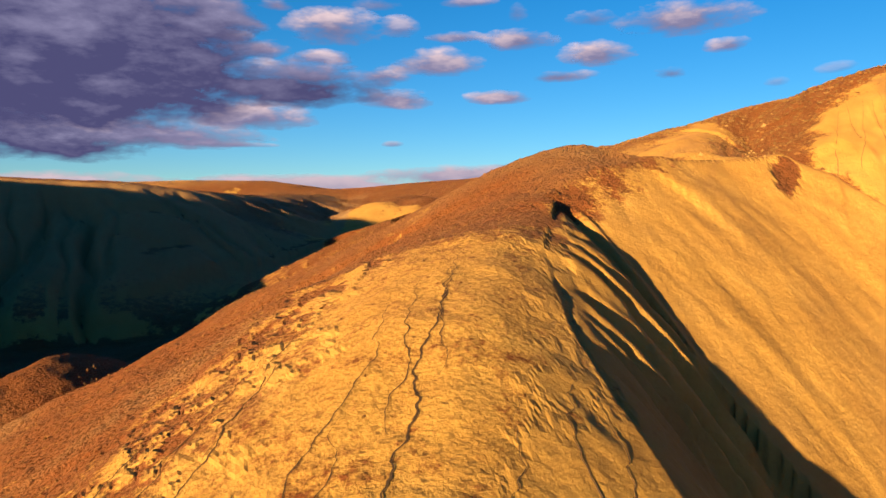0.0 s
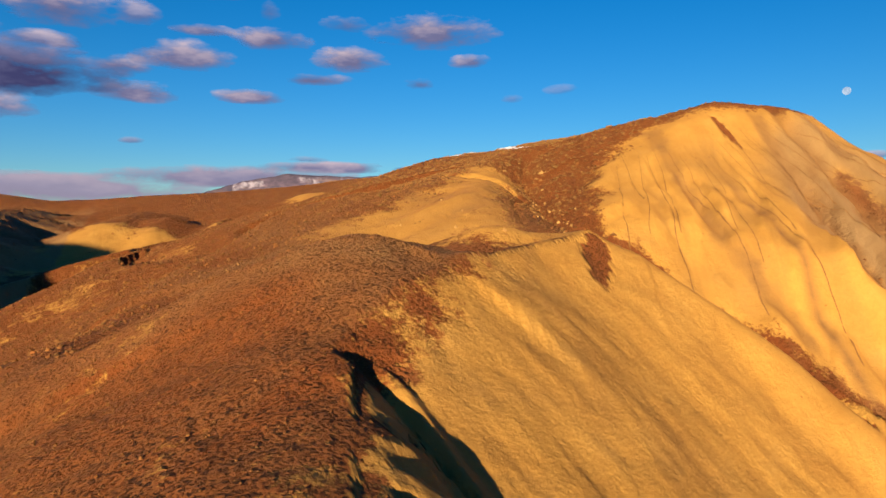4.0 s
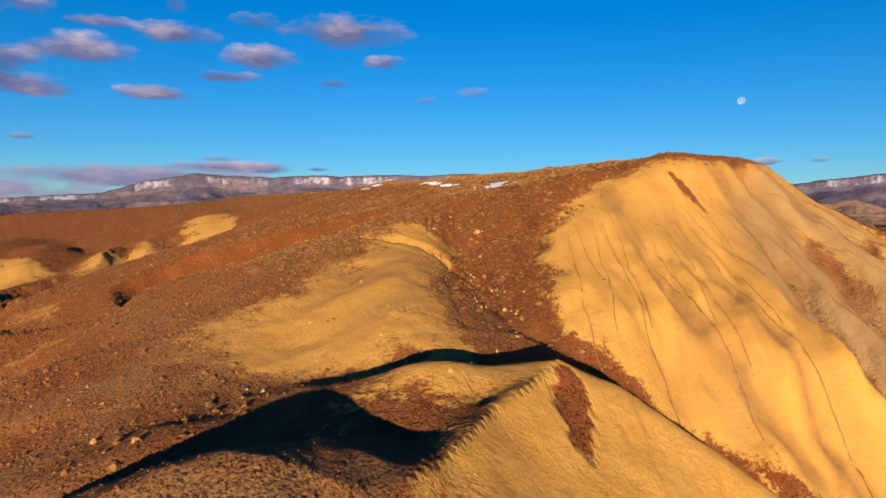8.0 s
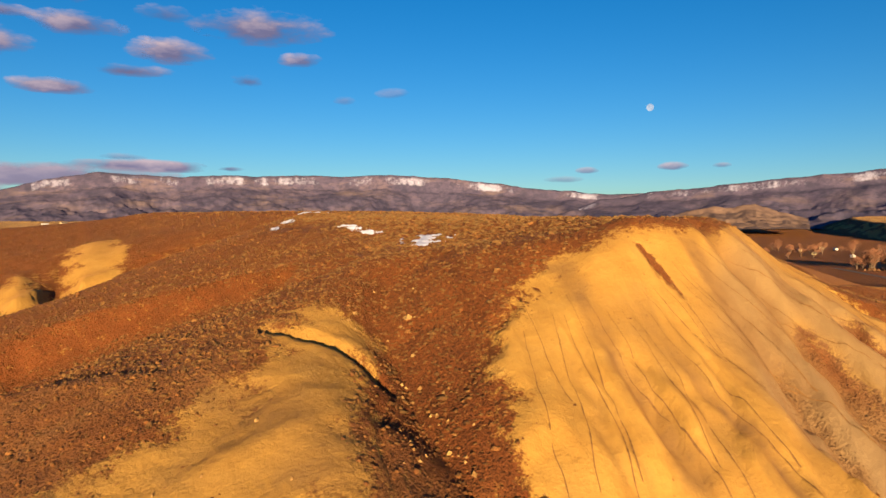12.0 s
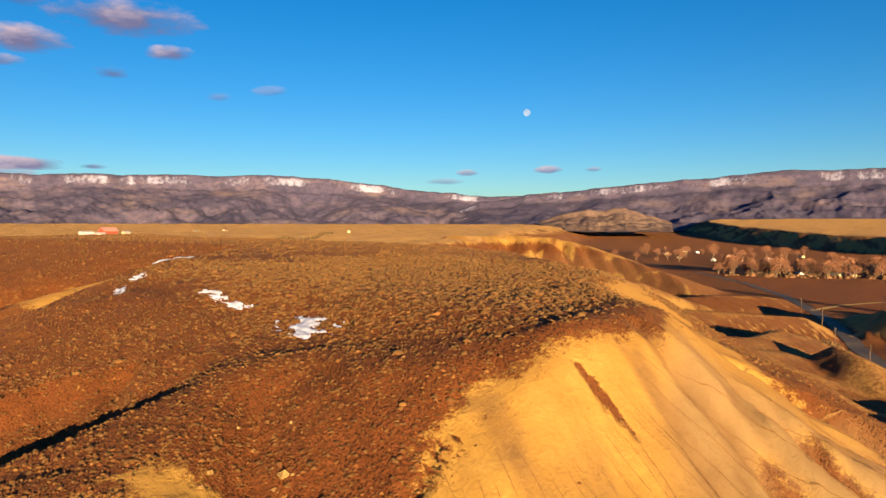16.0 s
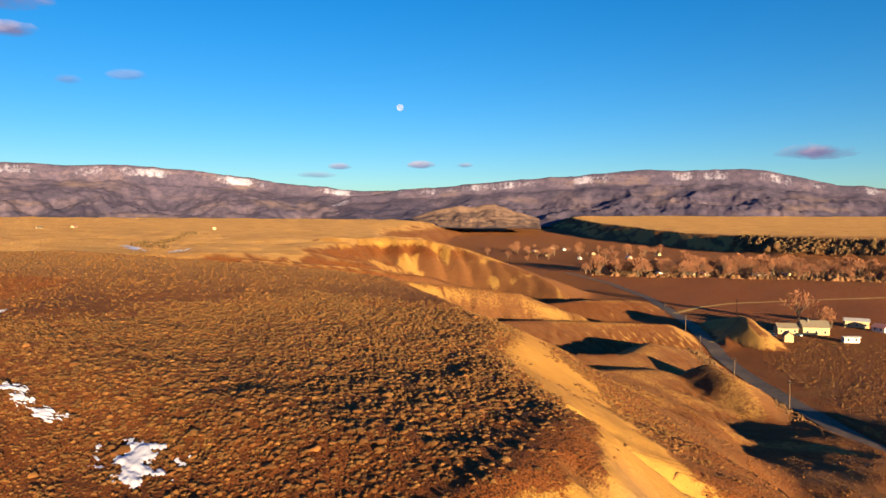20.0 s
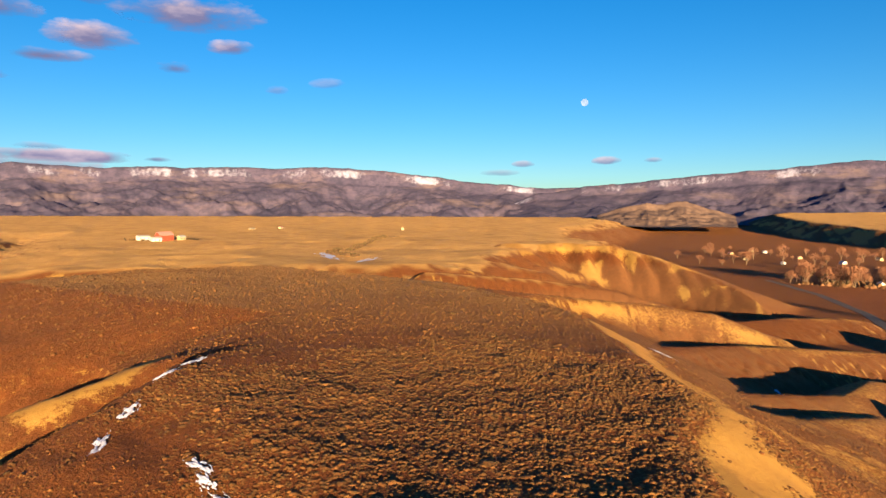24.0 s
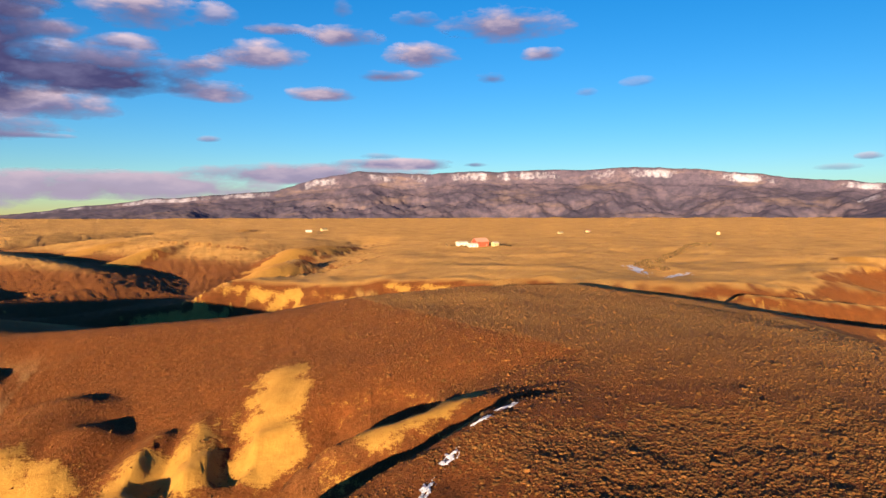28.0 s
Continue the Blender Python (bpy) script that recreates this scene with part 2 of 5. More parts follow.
FACECUTS = [  # the deeper gullies of the nose's clay face
    [(50.5, 79.5, 17.5), (47.2, 70, 8.8), (45.5, 62, 4.0), (46, 54, -1.5)],
    [(62.5, 76.5, 17.6), (59.5, 66, 7.8), (56.5, 56, 1.5), (55, 44, -6)],
    [(66.5, 78, 18.2), (65.0, 67, 8.9), (62.5, 55, 1.0), (60, 40, -8)],
    [(72.5, 79.5, 18.6), (73.5, 68, 9.0), (73, 56, 1.5), (70, 38, -8)],
    [(79, 87, 19.0), (84, 76, 9.0), (88, 66, 2.5), (92, 52, -4)],
]
FARRIM = [(215, 382, 0.3), (262, 366, 0.4), (330, 398, 0.4), (405, 456, 0.4), (455, 474, 0.45), (560, 504, 0.5), (690, 590, 0.5), (800, 740, 0.4), (1200, 1100, 0.3), (2500, 1900, 0.2),
          (3500, 3600, 0.2), (0, 4800, 0.2), (-3500, 3600, 0.2), (-2500, 1200, 0.2), (-900, 640, 0.2), (-300, 580, 0.3), (-60, 500, 0.35), (60, 460, 0.45), (140, 425, 0.42)]
FARHILLS = [([(130, 850, 16), (95, 800, 19), (62, 748, 18.5), (40, 700, 6)], 0.4), ([(60, 640, 15), (40, 600, 12), (20, 560, 2)], 0.45), ([(30, 1500, 22), (0, 1430, 24), (-30, 1380, 14)], 0.4), ([(-120, 1060, 18), (-150, 1010, 17), (-180, 960, 6)], 0.4), ([(-60, 930, 17), (-80, 880, 15), (-110, 830, 4)], 0.45)]
FARCUTS = [[(-380, 1200, 7), (-210, 980, 2), (-100, 830, -2), (-30, 700, -5), (-20, 600, -8), (-90, 520, -11)], [(-560, 1050, 5), (-350, 860, -1), (-220, 700, -5), (-140, 600, -9)], [(170, 1020, 10), (125, 880, 6), (30, 700, -1), (-10, 620, -7)], [(-150, 1500, 10), (-240, 1250, 5), (-330, 1050, 1), (-420, 900, -4)]]
BENCH = [(1340, -400, 0.6), (1350, 120, 0.6), (1410, 300, 0.6), (1630, 560, 0.6), (2100, 950, 0.5), (2800, 1400, 0.4), (4300, 1700, 0.3), (4300, -1800, 0.3), (1800, -1800, 0.5)]
MOUNDS = [  # low clay mounds beside the road: crest of (x, y, z), slopes to the left and right of its way
    ([(128, 122, 8), (165, 131, 4.5), (200, 136, -5), (238, 134, -11)], 0.42, 0.30),
    ([(130, 112, 3.5), (150, 113, 0), (168, 111, -3.5), (181, 99, -9), (192, 84, -18)], 0.62, 0.42),
    ([(196, 128, -8), (214, 120, -11), (224, 105, -17)], 0.7, 0.5),
    ([(224, 97, -17), (235, 109, -10), (245, 120, -8.8), (262, 134, -17)], 0.85, 0.6),
    ([(212, 156, -5), (252, 147, -10), (286, 152, -11.5), (318, 148, -18)], 0.5, 0.34),
    ([(250, 205, -4), (300, 204, -9), (345, 184, -13.5), (380, 166, -17)], 0.5, 0.3),
    ([(380, 132, -17.5), (394, 143, -12.5), (410, 156, -12.8), (430, 171, -19)], 0.8, 0.75),
    ([(395, 268, -17), (440, 250, -16), (478, 236, -18), (500, 222, -22)], 0.4, 0.2),
]
BLUFF = [(455, 500, 18), (500, 470, 18.5), (520, 440, 17), (528, 405, 10), (524, 375, 3), (516, 345, -4), (505, 318, -9), (494, 296, -17)]
BLUFFRIBS = [[(x, y, z - 0.5), (x - 12, y - 20, z - 0.16 * (z + 19)), (x - 25, y - 40, z - 0.55 * (z + 19)), (x - 34, y - 54, -19)]
             for x, y, z in ((462, 496, 18), (486, 480, 18), (505, 463, 18), (517, 444, 17), (525, 423, 14), (528, 402, 9.5), (525, 380, 4), (519, 357, -1), (511, 334, -6))]
SPURS = [  # clay spurs below the rims over the valley
    [(330, 392, 14), (360, 366, 7), (380, 340, -6)],
    [(186, 256, 18), (245, 258, 10), (292, 246, 4), (316, 226, 0), (330, 206, -9)],
    [(240, 330, 15), (300, 318, 9), (345, 300, 2), (372, 278, -8)],
]
KNOLLS = [  # clay ribs on the slope across the western draw
    ([(39, 240, 14.0), (37, 225, 14.2), (34.5, 209, 9.5), (31, 196, 2.5)], 0.7, 3.0),
    ([(21, 216, 8.5), (18.6, 205, 7.6), (17, 193, 2.0)], 0.9, 3.5),
    ([(13, 210, 7.5), (10.6, 199, 6.0), (9, 189, 0.5)], 0.9, 3.2),
    ([(-2, 216, 8.0), (-6, 200, 3.5), (-10, 186, -4)], 0.5, 4.0),
    ([(-8, 234, 9.5), (-17, 210, 6.0), (-25, 190, -3), (-30, 178, -11)], 0.45, 8.0),
]


def base_level(x, y):
    z = np.interp(x, [-400, -60, 0, 40, 75, 105, 150, 200, 240, 270, 350, 450, 600, 3000], [-14, -18, -19, -16, -9, -2, -6, -15, -20, -23.5, -24, -24, -25, -22])
    z = z - 13.0 * (1 - sstep(30, 72, y)) * sstep(45, 75, x) * (1 - sstep(230, 300, x))
    z = z + 6.0 * sstep(200, 420, y) * sstep(-150, 50, x) * (1 - sstep(300, 420, x))
    return z + 30 * sstep(1500, 3400, np.hypot(x, y))


def height(x, y, fine=True):
    """The ground's height, and the distance out from the near rim."""
    x, y = np.asarray(x, float), np.asarray(y, float)
    far = np.hypot(x - 20, y - 40)
    valley = sstep(230, 280, x) * (1 - sstep(1300, 1600, x))
    z = base_level(x, y) + (1.3 * fbm(x, y, 60, 3)) * sstep(40, 160, far) * (1 - 0.85 * valley)
    d1 = np.full(x.shape, 999.0)
    m = near_line(x, y, RIM, 140)
    mx, my = x[m], y[m]
    top = 20.0 + 3.2 * sstep(100, 230, my) - 0.03 * np.maximum(0, mx - 105) - 0.10 * np.clip(mx - 158, 0, 20) + 0.3 * fbm(mx, my, 35, 3)
    west_x = 41 + 11 * sstep(74, 84, my)
    top = top - 2.0 * (1 - sstep(0, 12, mx - west_x)) * (1 - sstep(140, 165, my))
    t1, d, s, bed = tableland(mx, my, RIM, top, rnd=3.4, jag=0.8, rill=0.3, step=6.5, seed=3.1)
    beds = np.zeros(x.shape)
    phi = np.arctan2(mx - 58, 101 - my)
    nose = sstep(2.0, 9.0, d) * (1 - sstep(84, 88, my)) * sstep(38, 44, mx) * (1 - sstep(84, 92, mx))
    wig = 0.10 * fbm(mx, my, 7, 3)
    fine_r = np.clip(1 - 7.0 * np.abs(perlin(phi * 7.5 + wig * 1.6, d / 30 + 3)), 0, 1)
    main_r = np.clip(1 - 11.0 * np.abs(perlin(phi * 3.8 + wig + 5, d / 45)), 0, 1)
    small_r = np.clip(1 - 3.5 * np.abs(perlin(phi * 22 + wig * 4, d / 14 + 9)), 0, 1)
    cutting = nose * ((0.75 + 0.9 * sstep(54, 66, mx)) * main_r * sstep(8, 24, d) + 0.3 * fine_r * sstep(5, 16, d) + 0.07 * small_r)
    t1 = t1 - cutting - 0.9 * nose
    # mask for the beds' darker colour, debris and slot shade together
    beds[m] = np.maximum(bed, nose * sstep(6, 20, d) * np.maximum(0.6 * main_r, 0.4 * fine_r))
    t1 = t1 - np.where(s < 0.32, 0.0035 * np.maximum(0, d - 38) ** 2, 0) * (1 - sstep(150, 190, my))
    t1 = t1 - 0.8 * np.maximum(0, 65 - my) * (1 - sstep(36, 50, mx))
    t1 = t1 - 12 * sstep(92, 128, mx) * (1 - sstep(58, 84, my))
    z[m] = smax(z[m], t1, 2.5)
    d1[m] = d
    m = near_line(x, y, NORTH, 260)
    zn = ridge(x[m], y[m], NORTH, 0.24, 0.22, rnd=12)
    zn = zn - 7.0 * np.clip(1 - 2.6 * np.abs(perlin(x[m] / 62 + 0.3, y[m] / 150)), 0, 1) * sstep(2, 14, 19 - zn) * (1 - sstep(40, 75, x[m]))
    z[m] = smax(z[m], zn, 5.0)
    raise_ridge(z, x, y, SHADERIDGE, 0.8, 0.8, 4.0, 130, rnd=6, rill=5.0, step=16, seed=3.3)
    raise_ridge(z, x, y, LEFTHILL, 0.25, 0.42, 4.0, 130, rnd=9, rill=3.0, step=13, seed=4.2)
    raise_ridge(z, x, y, [(-90, 44, 2), (-52, 56, -6), (-36, 62, -11)], 0.45, 0.45, 3.0, 50, rnd=5, rill=0.5, step=6, seed=2)
    raise_ridge(z, x, y, WESTFLANK, 0.24, 0.24, 2.0, 26, rnd=5)
    raise_ridge(z, x, y, SIDERIDGE, 0.22, 0.9, 0.8, 16, rnd=1.2)
    raise_ridge(z, x, y, HOLLOW, 0.5, 0.25, 1.5, 22, rnd=4)
    raise_ridge(z, x, y, SPUR, 0.27, 0.5, 1.2, 45, rnd=2.5, rill=0.3, step=5, seed=8.3)
    zg = np.full(x.shape, -80.0)
    raise_ridge(zg, x, y, NEAR, 0.47, 0.86, 1.0, 70, rnd=3.6)
    raise_ridge(zg, x, y, KNOB, 0.50, 0.55, 1.0, 70, rnd=3.0)
    m = near_line(x, y, FACE, 45)
    d, side, frun, (zl,) = along(x[m], y[m], FACE)
    ed, eside, _, (ez,) = along(x[m], y[m], EDGE)
    drop = (0.74 + 0.19 * sstep(9, 24, x[m])) * d
    plane = zl + 0.2 - drop * np.where(frun > 32, 1, np.clip(side, 0, 1)) + np.where(frun > 32, 0, 0.8 * np.clip(-side, 0, 1) * d)
    plane = plane + 0.12 * sstep(1, 5, d) * fbm(x[m] + y[m] * 0.8, (y[m] - x[m]) * 0.2, 2.5, 3)
    plane = np.maximum(plane, np.where((eside < 0) & (y[m] < 39), 30, np.where(y[m] < 39, ez + 0.6 - 1.15 * (np.sqrt(ed * ed + 0.64) - 0.8), -80)))
    zg[m] = smin(smax(zg[m], np.where(eside < 0, -80, zl - (0.65 + 0.3 * side) * d), 0.6), plane, 0.8)
    shear_flank(zg, x, y)
    z[:] = smax(z, zg, 1.0)
    raise_ridge(z, x, y, BACK, 0.85, 0.95, 1.0, 60, rnd=1.6, rill=0.12, step=3, seed=6.5)
    for crest, left, right in MOUNDS:
        raise_ridge(z, x, y, crest, left, right, 2.0, 60, rnd=3, rill=1.6, step=9, seed=crest[0][0])
    for crest, slope, rnd in KNOLLS:
        raise_ridge(z, x, y, crest, slope, slope, 2.5, 30, rnd=rnd, rill=0.2, step=3.0, seed=crest[0][0])
    m = far > 180
    fx, fy = x[m], y[m]
    rf = np.hypot(fx, fy)
    far_top = 15.5 - 0.012 * np.clip(fx - 300, 0, 700) * (1 - sstep(1200, 2400, rf)) + 3.5 * sstep(500, 1500, fy) + 14 * sstep(1500, 3400, rf) + 3.0 * fbm(fx, fy, 130, 5, 0.55)
    zf = smax(z[m], tableland(fx, fy, FARRIM, far_top, rnd=14, jag=12, rill=1.5, step=22, seed=2.2)[0], 4.0)
    far_b = 4 + 26 * sstep(1400, 2600, rf) + 30 * sstep(2400, 3600, rf) + fbm(fx, fy, 200, 3)
    z[m] = smax(zf, tableland(fx, fy, BENCH, far_b, rnd=10, jag=12, rill=3.0, step=45, seed=4.4)[0], 3.0)
    for bed in FARCUTS:
        cut_gully(z, x, y, bed, 0.15, 0.15, 4.0, (110, 110), 6.0)
    for crest, slope in FARHILLS:
        raise_ridge(z, x, y, crest, slope, slope, 3.0, 90, rnd=8, rill=2.5, step=12, seed=crest[0][0])
    for crest in SPURS:
        raise_ridge(z, x, y, crest, 0.6, 0.6, 3.0, 80, rnd=4, rill=2.5, step=14, seed=crest[0][1])
    raise_ridge(z, x, y, BLUFF, 0.3, 1.3, 2.0, 110, rnd=4)
    for crest in BLUFFRIBS:
        raise_ridge(z, x, y, crest, 0.95, 0.95, 1.0, 60, rnd=2.0, rill=1.5, step=8, seed=crest[0][1])
    cut_gully(z, x, y, RAVINE, 0.6, 0.62, 1.5, (6, 13))
    cut_gully(z, x, y, WESTDRAW, 0.62, 0.36, 1.0, (16, 9))
    cut_gully(z, x, y, SIDECUT, 1.1, 0.30, 0.6, (5, 8), 0.25, 1.3)
    cut_gully(z, x, y, NORTHDRAW, 0.3, 0.33, 2.5, (8, 12))
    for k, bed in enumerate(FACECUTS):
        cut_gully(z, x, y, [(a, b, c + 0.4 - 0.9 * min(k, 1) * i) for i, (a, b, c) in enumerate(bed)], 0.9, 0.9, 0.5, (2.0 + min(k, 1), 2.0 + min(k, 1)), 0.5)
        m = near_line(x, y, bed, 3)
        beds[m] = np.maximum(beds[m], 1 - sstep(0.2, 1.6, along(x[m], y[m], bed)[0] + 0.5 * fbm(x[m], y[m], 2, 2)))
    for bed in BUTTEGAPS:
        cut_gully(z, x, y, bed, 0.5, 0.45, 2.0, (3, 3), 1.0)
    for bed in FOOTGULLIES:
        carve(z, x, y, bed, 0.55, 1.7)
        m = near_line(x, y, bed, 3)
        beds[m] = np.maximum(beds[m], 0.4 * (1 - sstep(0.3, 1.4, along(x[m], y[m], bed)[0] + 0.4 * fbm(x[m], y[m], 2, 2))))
    carve(z, x, y, LEDGE, 0.75, 0.7)
    carve(z, x, y, SPURCRACK, 0.3, 0.45)
    carve(z, x, y, OLDTRACK, 0.25, 0.7)
    cut_gully(z, x, y, NEARCUT, 1.05, 1.0, 0.3, (4, 3), 0.1)
    cut_gully(z, x, y, ROAD, 0.6, 0.6, 0.5, (12, 12), 0.0, 5.0)
    if fine:
        m = far < 420
        fx, fy = x[m], y[m]
        z[m] += (0.09 * fbm(fx, fy, 2.6, 4, 0.55) + 0.2 * fbm(fx, fy, 9.0, 2)) * (1 - sstep(150, 420, far[m]))
    return z, d1, beds

# ---- materials ----
def material(name, rough=0.9):
    m = bpy.data.materials.new(name)
    m.use_nodes = True
    n, l = m.node_tree.nodes, m.node_tree.links
    b = n["Principled BSDF"]
    b.inputs["Roughness"].default_value = rough
    b.inputs["Specular IOR Level"].default_value = 0.15
    return m, n, l, b


def noise_node(n, l, size, detail=4, rough=0.6, coord="Object", stretch=None):
    tc = n.new("ShaderNodeTexCoord")
    t = n.new("ShaderNodeTexNoise")
    t.inputs["Scale"].default_value = 1.0 / size
    t.inputs["Detail"].default_value, t.inputs["Roughness"].default_value = detail, rough
    if stretch:
        mp = n.new("ShaderNodeMapping")
        mp.inputs["Scale"].default_value = stretch
        l.new(tc.outputs[coord], mp.inputs["Vector"])
        l.new(mp.outputs["Vector"], t.inputs["Vector"])
    else:
        l.new(tc.outputs[coord], t.inputs["Vector"])
    return t.outputs["Fac"]


def ramp(n, l, fac, stops):
    r = n.new("ShaderNodeValToRGB")
    e = r.color_ramp.elements
    while len(e) < len(stops):
        e.new(0.5)
    for k, (p, c) in enumerate(stops):
        e[k].position = p
        e[k].color = (*c, 1) if len(c) == 3 else c
    l.new(fac, r.inputs["Fac"])
    return r.outputs["Color"]


def blend(n, l, fac, a, b, mode="MIX"):
    x = n.new("ShaderNodeMix")
    x.data_type, x.blend_type = "RGBA", mode
    for sock, v in ((x.inputs[0], fac), (x.inputs[6], a), (x.inputs[7], b)):
        if isinstance(v, (int, float)):
            sock.default_value = v
        elif isinstance(v, tuple):
            sock.default_value = (*v, 1)
        else:
            l.new(v, sock)
    return x.outputs[2]


def calc(n, l, op, a, b, clamp=False):
    x = n.new("ShaderNodeMath")
    x.operation, x.use_clamp = op, clamp
    for sock, v in zip(x.inputs, (a, b)):
        if isinstance(v, (int, float)):
            sock.default_value = v
        else:
            l.new(v, sock)
    return x.outputs[0]


def attribute(n, name):
    a = n.new("ShaderNodeAttribute")
    a.attribute_name = name
    return a.outputs["Fac"]


def bump(n, l, b, height, strength, distance):
    x = n.new("ShaderNodeBump")
    x.inputs["Strength"].default_value, x.inputs["Distance"].default_value = strength, distance
    l.new(height, x.inputs["Height"])
    l.new(x.outputs["Normal"], b.inputs["Normal"])


def plain(name, color, rough=0.8, size=0.6, spread=0.25):
    m, n, l, b = material(name, rough)
    dark = tuple(c * (1 - spread) for c in color)
    lite = tuple(min(1, c * (1 + spread)) for c in color)
    l.new(ramp(n, l, noise_node(n, l, size), [(0.3, dark), (0.7, lite)]), b.inputs["Base Color"])
    return m


def ground_material():
    m, n, l, b = material("ground", 0.95)
    grain, patch, broad = noise_node(n, l, 0.25, 6, 0.7), noise_node(n, l, 3.0, 5), noise_node(n, l, 18.0, 4)
    clay = ramp(n, l, patch, [(0.25, (0.26, 0.12, 0.0273)), (0.55, (0.32, 0.157, 0.0382)), (0.8, (0.35, 0.18, 0.0519))])
    clay = blend(n, l, ramp(n, l, grain, [(0.3, (0.25, 0.25, 0.25)), (0.6, (0, 0, 0))]), clay, (0.206, 0.0855, 0.0229))
    soil = ramp(n, l, patch, [(0.25, (0.0704, 0.0158, 0.0045)), (0.55, (0.114, 0.0267, 0.00675)), (0.8, (0.163, 0.0423, 0.0112))])
    soil = blend(n, l, ramp(n, l, grain, [(0.35, (0.5, 0.5, 0.5)), (0.6, (0, 0, 0))]), soil, (0.0704, 0.0216, 0.00863))
    grass = ramp(n, l, broad, [(0.3, (0.266, 0.124, 0.043)), (0.6, (0.333, 0.169, 0.0603)), (0.8, (0.385, 0.203, 0.0804))])
    grass = blend(n, l, ramp(n, l, noise_node(n, l, 30.0, 6, 0.7), [(0.36, (0.75, 0.75, 0.75)), (0.56, (0, 0, 0))]), grass, (0.148, 0.0564, 0.023))
    field = ramp(n, l, noise_node(n, l, 40.0, 4, 0.6, stretch=(0.25, 1.0, 1.0)), [(0.3, (0.101, 0.0205, 0.00777)), (0.7, (0.144, 0.0312, 0.0124))])
    speck = calc(n, l, "ADD", calc(n, l, "MULTIPLY", calc(n, l, "SUBTRACT", grain, 0.5), 1.5), calc(n, l, "MULTIPLY", calc(n, l, "SUBTRACT", noise_node(n, l, 1.1, 5, 0.65), 0.5), 1.7))
    veg = calc(n, l, "ADD", attribute(n, "veg"), speck)
    col = blend(n, l, ramp(n, l, veg, [(0.34, (0, 0, 0)), (0.66, (1, 1, 1))]), clay, soil)
    col = blend(n, l, attribute(n, "grass"), col, grass)
    col = blend(n, l, attribute(n, "field"), col, field)
    col = blend(n, l, attribute(n, "grey"), col, (0.175, 0.100, 0.058))
    # gully and rill beds: dark debris and the slots' own shade, mixed into the colour
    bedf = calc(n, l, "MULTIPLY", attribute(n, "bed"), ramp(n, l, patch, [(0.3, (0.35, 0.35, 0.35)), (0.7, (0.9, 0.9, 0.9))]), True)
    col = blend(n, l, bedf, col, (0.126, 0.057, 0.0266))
    l.new(col, b.inputs["Base Color"])
    clods = noise_node(n, l, 0.9, 5)
    h = calc(n, l, "ADD", calc(n, l, "MULTIPLY", grain, 0.06), calc(n, l, "MULTIPLY", clods, 0.12))
    tall = calc(n, l, "ADD", calc(n, l, "MULTIPLY", noise_node(n, l, 1.6, 6, 0.75), 1.9), h)
    lush = calc(n, l, "MULTIPLY", attribute(n, "veg"), calc(n, l, "SUBTRACT", 0.3, calc(n, l, "MULTIPLY", attribute(n, "grass"), 0.3)))
    mixh = n.new("ShaderNodeMix")
    l.new(lush, mixh.inputs[0])
    l.new(h, mixh.inputs[2])
    l.new(tall, mixh.inputs[3])
    bump(n, l, b, mixh.outputs[0], 1.0, 1.0)
    # standing blades: the surface turns every way at small scale
    tc = n.new("ShaderNodeTexCoord")
    t = n.new("ShaderNodeTexNoise")
    t.inputs["Scale"].default_value, t.inputs["Detail"].default_value = 7.0, 2
    l.new(tc.outputs["Object"], t.inputs["Vector"])
    off = n.new("ShaderNodeVectorMath")
    off.operation = "SUBTRACT"
    l.new(t.outputs["Color"], off.inputs[0])
    off.inputs[1].default_value = (0.5, 0.5, 0.5)
    size = n.new("ShaderNodeVectorMath")
    size.operation = "MULTIPLY"
    l.new(off.outputs[0], size.inputs[0])
    size.inputs[1].default_value = (15.0, 15.0, 2.0)
    amount = n.new("ShaderNodeVectorMath")
    amount.operation = "SCALE"
    l.new(size.outputs[0], amount.inputs[0])
    l.new(calc(n, l, "MAXIMUM", calc(n, l, "MULTIPLY", attribute(n, "veg"), 0.22), 0.0), amount.inputs["Scale"])
    add = n.new("ShaderNodeVectorMath")
    add.operation = "ADD"
    l.new(n["Bump"].outputs[0], add.inputs[0])
    l.new(amount.outputs[0], add.inputs[1])
    fuzz = calc(n, l, "MAXIMUM", calc(n, l, "MULTIPLY", attribute(n, "veg"), 0.14), calc(n, l, "MULTIPLY", calc(n, l, "MAXIMUM", calc(n, l, "MULTIPLY", attribute(n, "grass"), ramp(n, l, noise_node(n, l, 45, 5, 0.6), [(0.35, (0.45, 0.45, 0.45)), (0.6, (1, 1, 1))])), calc(n, l, "MULTIPLY", attribute(n, "field"), 0.3)), 0.36))
    fuzz = calc(n, l, "MAXIMUM", fuzz, 0.11)
    l.new(fuzz, b.inputs["Sheen Weight"])
    b.inputs["Sheen Roughness"].default_value = 0.5
    l.new(blend(n, l, attribute(n, "grass"), (0.62, 0.22, 0.065), (0.68, 0.33, 0.12)), b.inputs["Sheen Tint"])
    unit = n.new("ShaderNodeVectorMath")
    unit.operation = "NORMALIZE"
    l.new(add.outputs[0], unit.inputs[0])
    l.new(unit.outputs[0], b.inputs["Normal"])
    return m


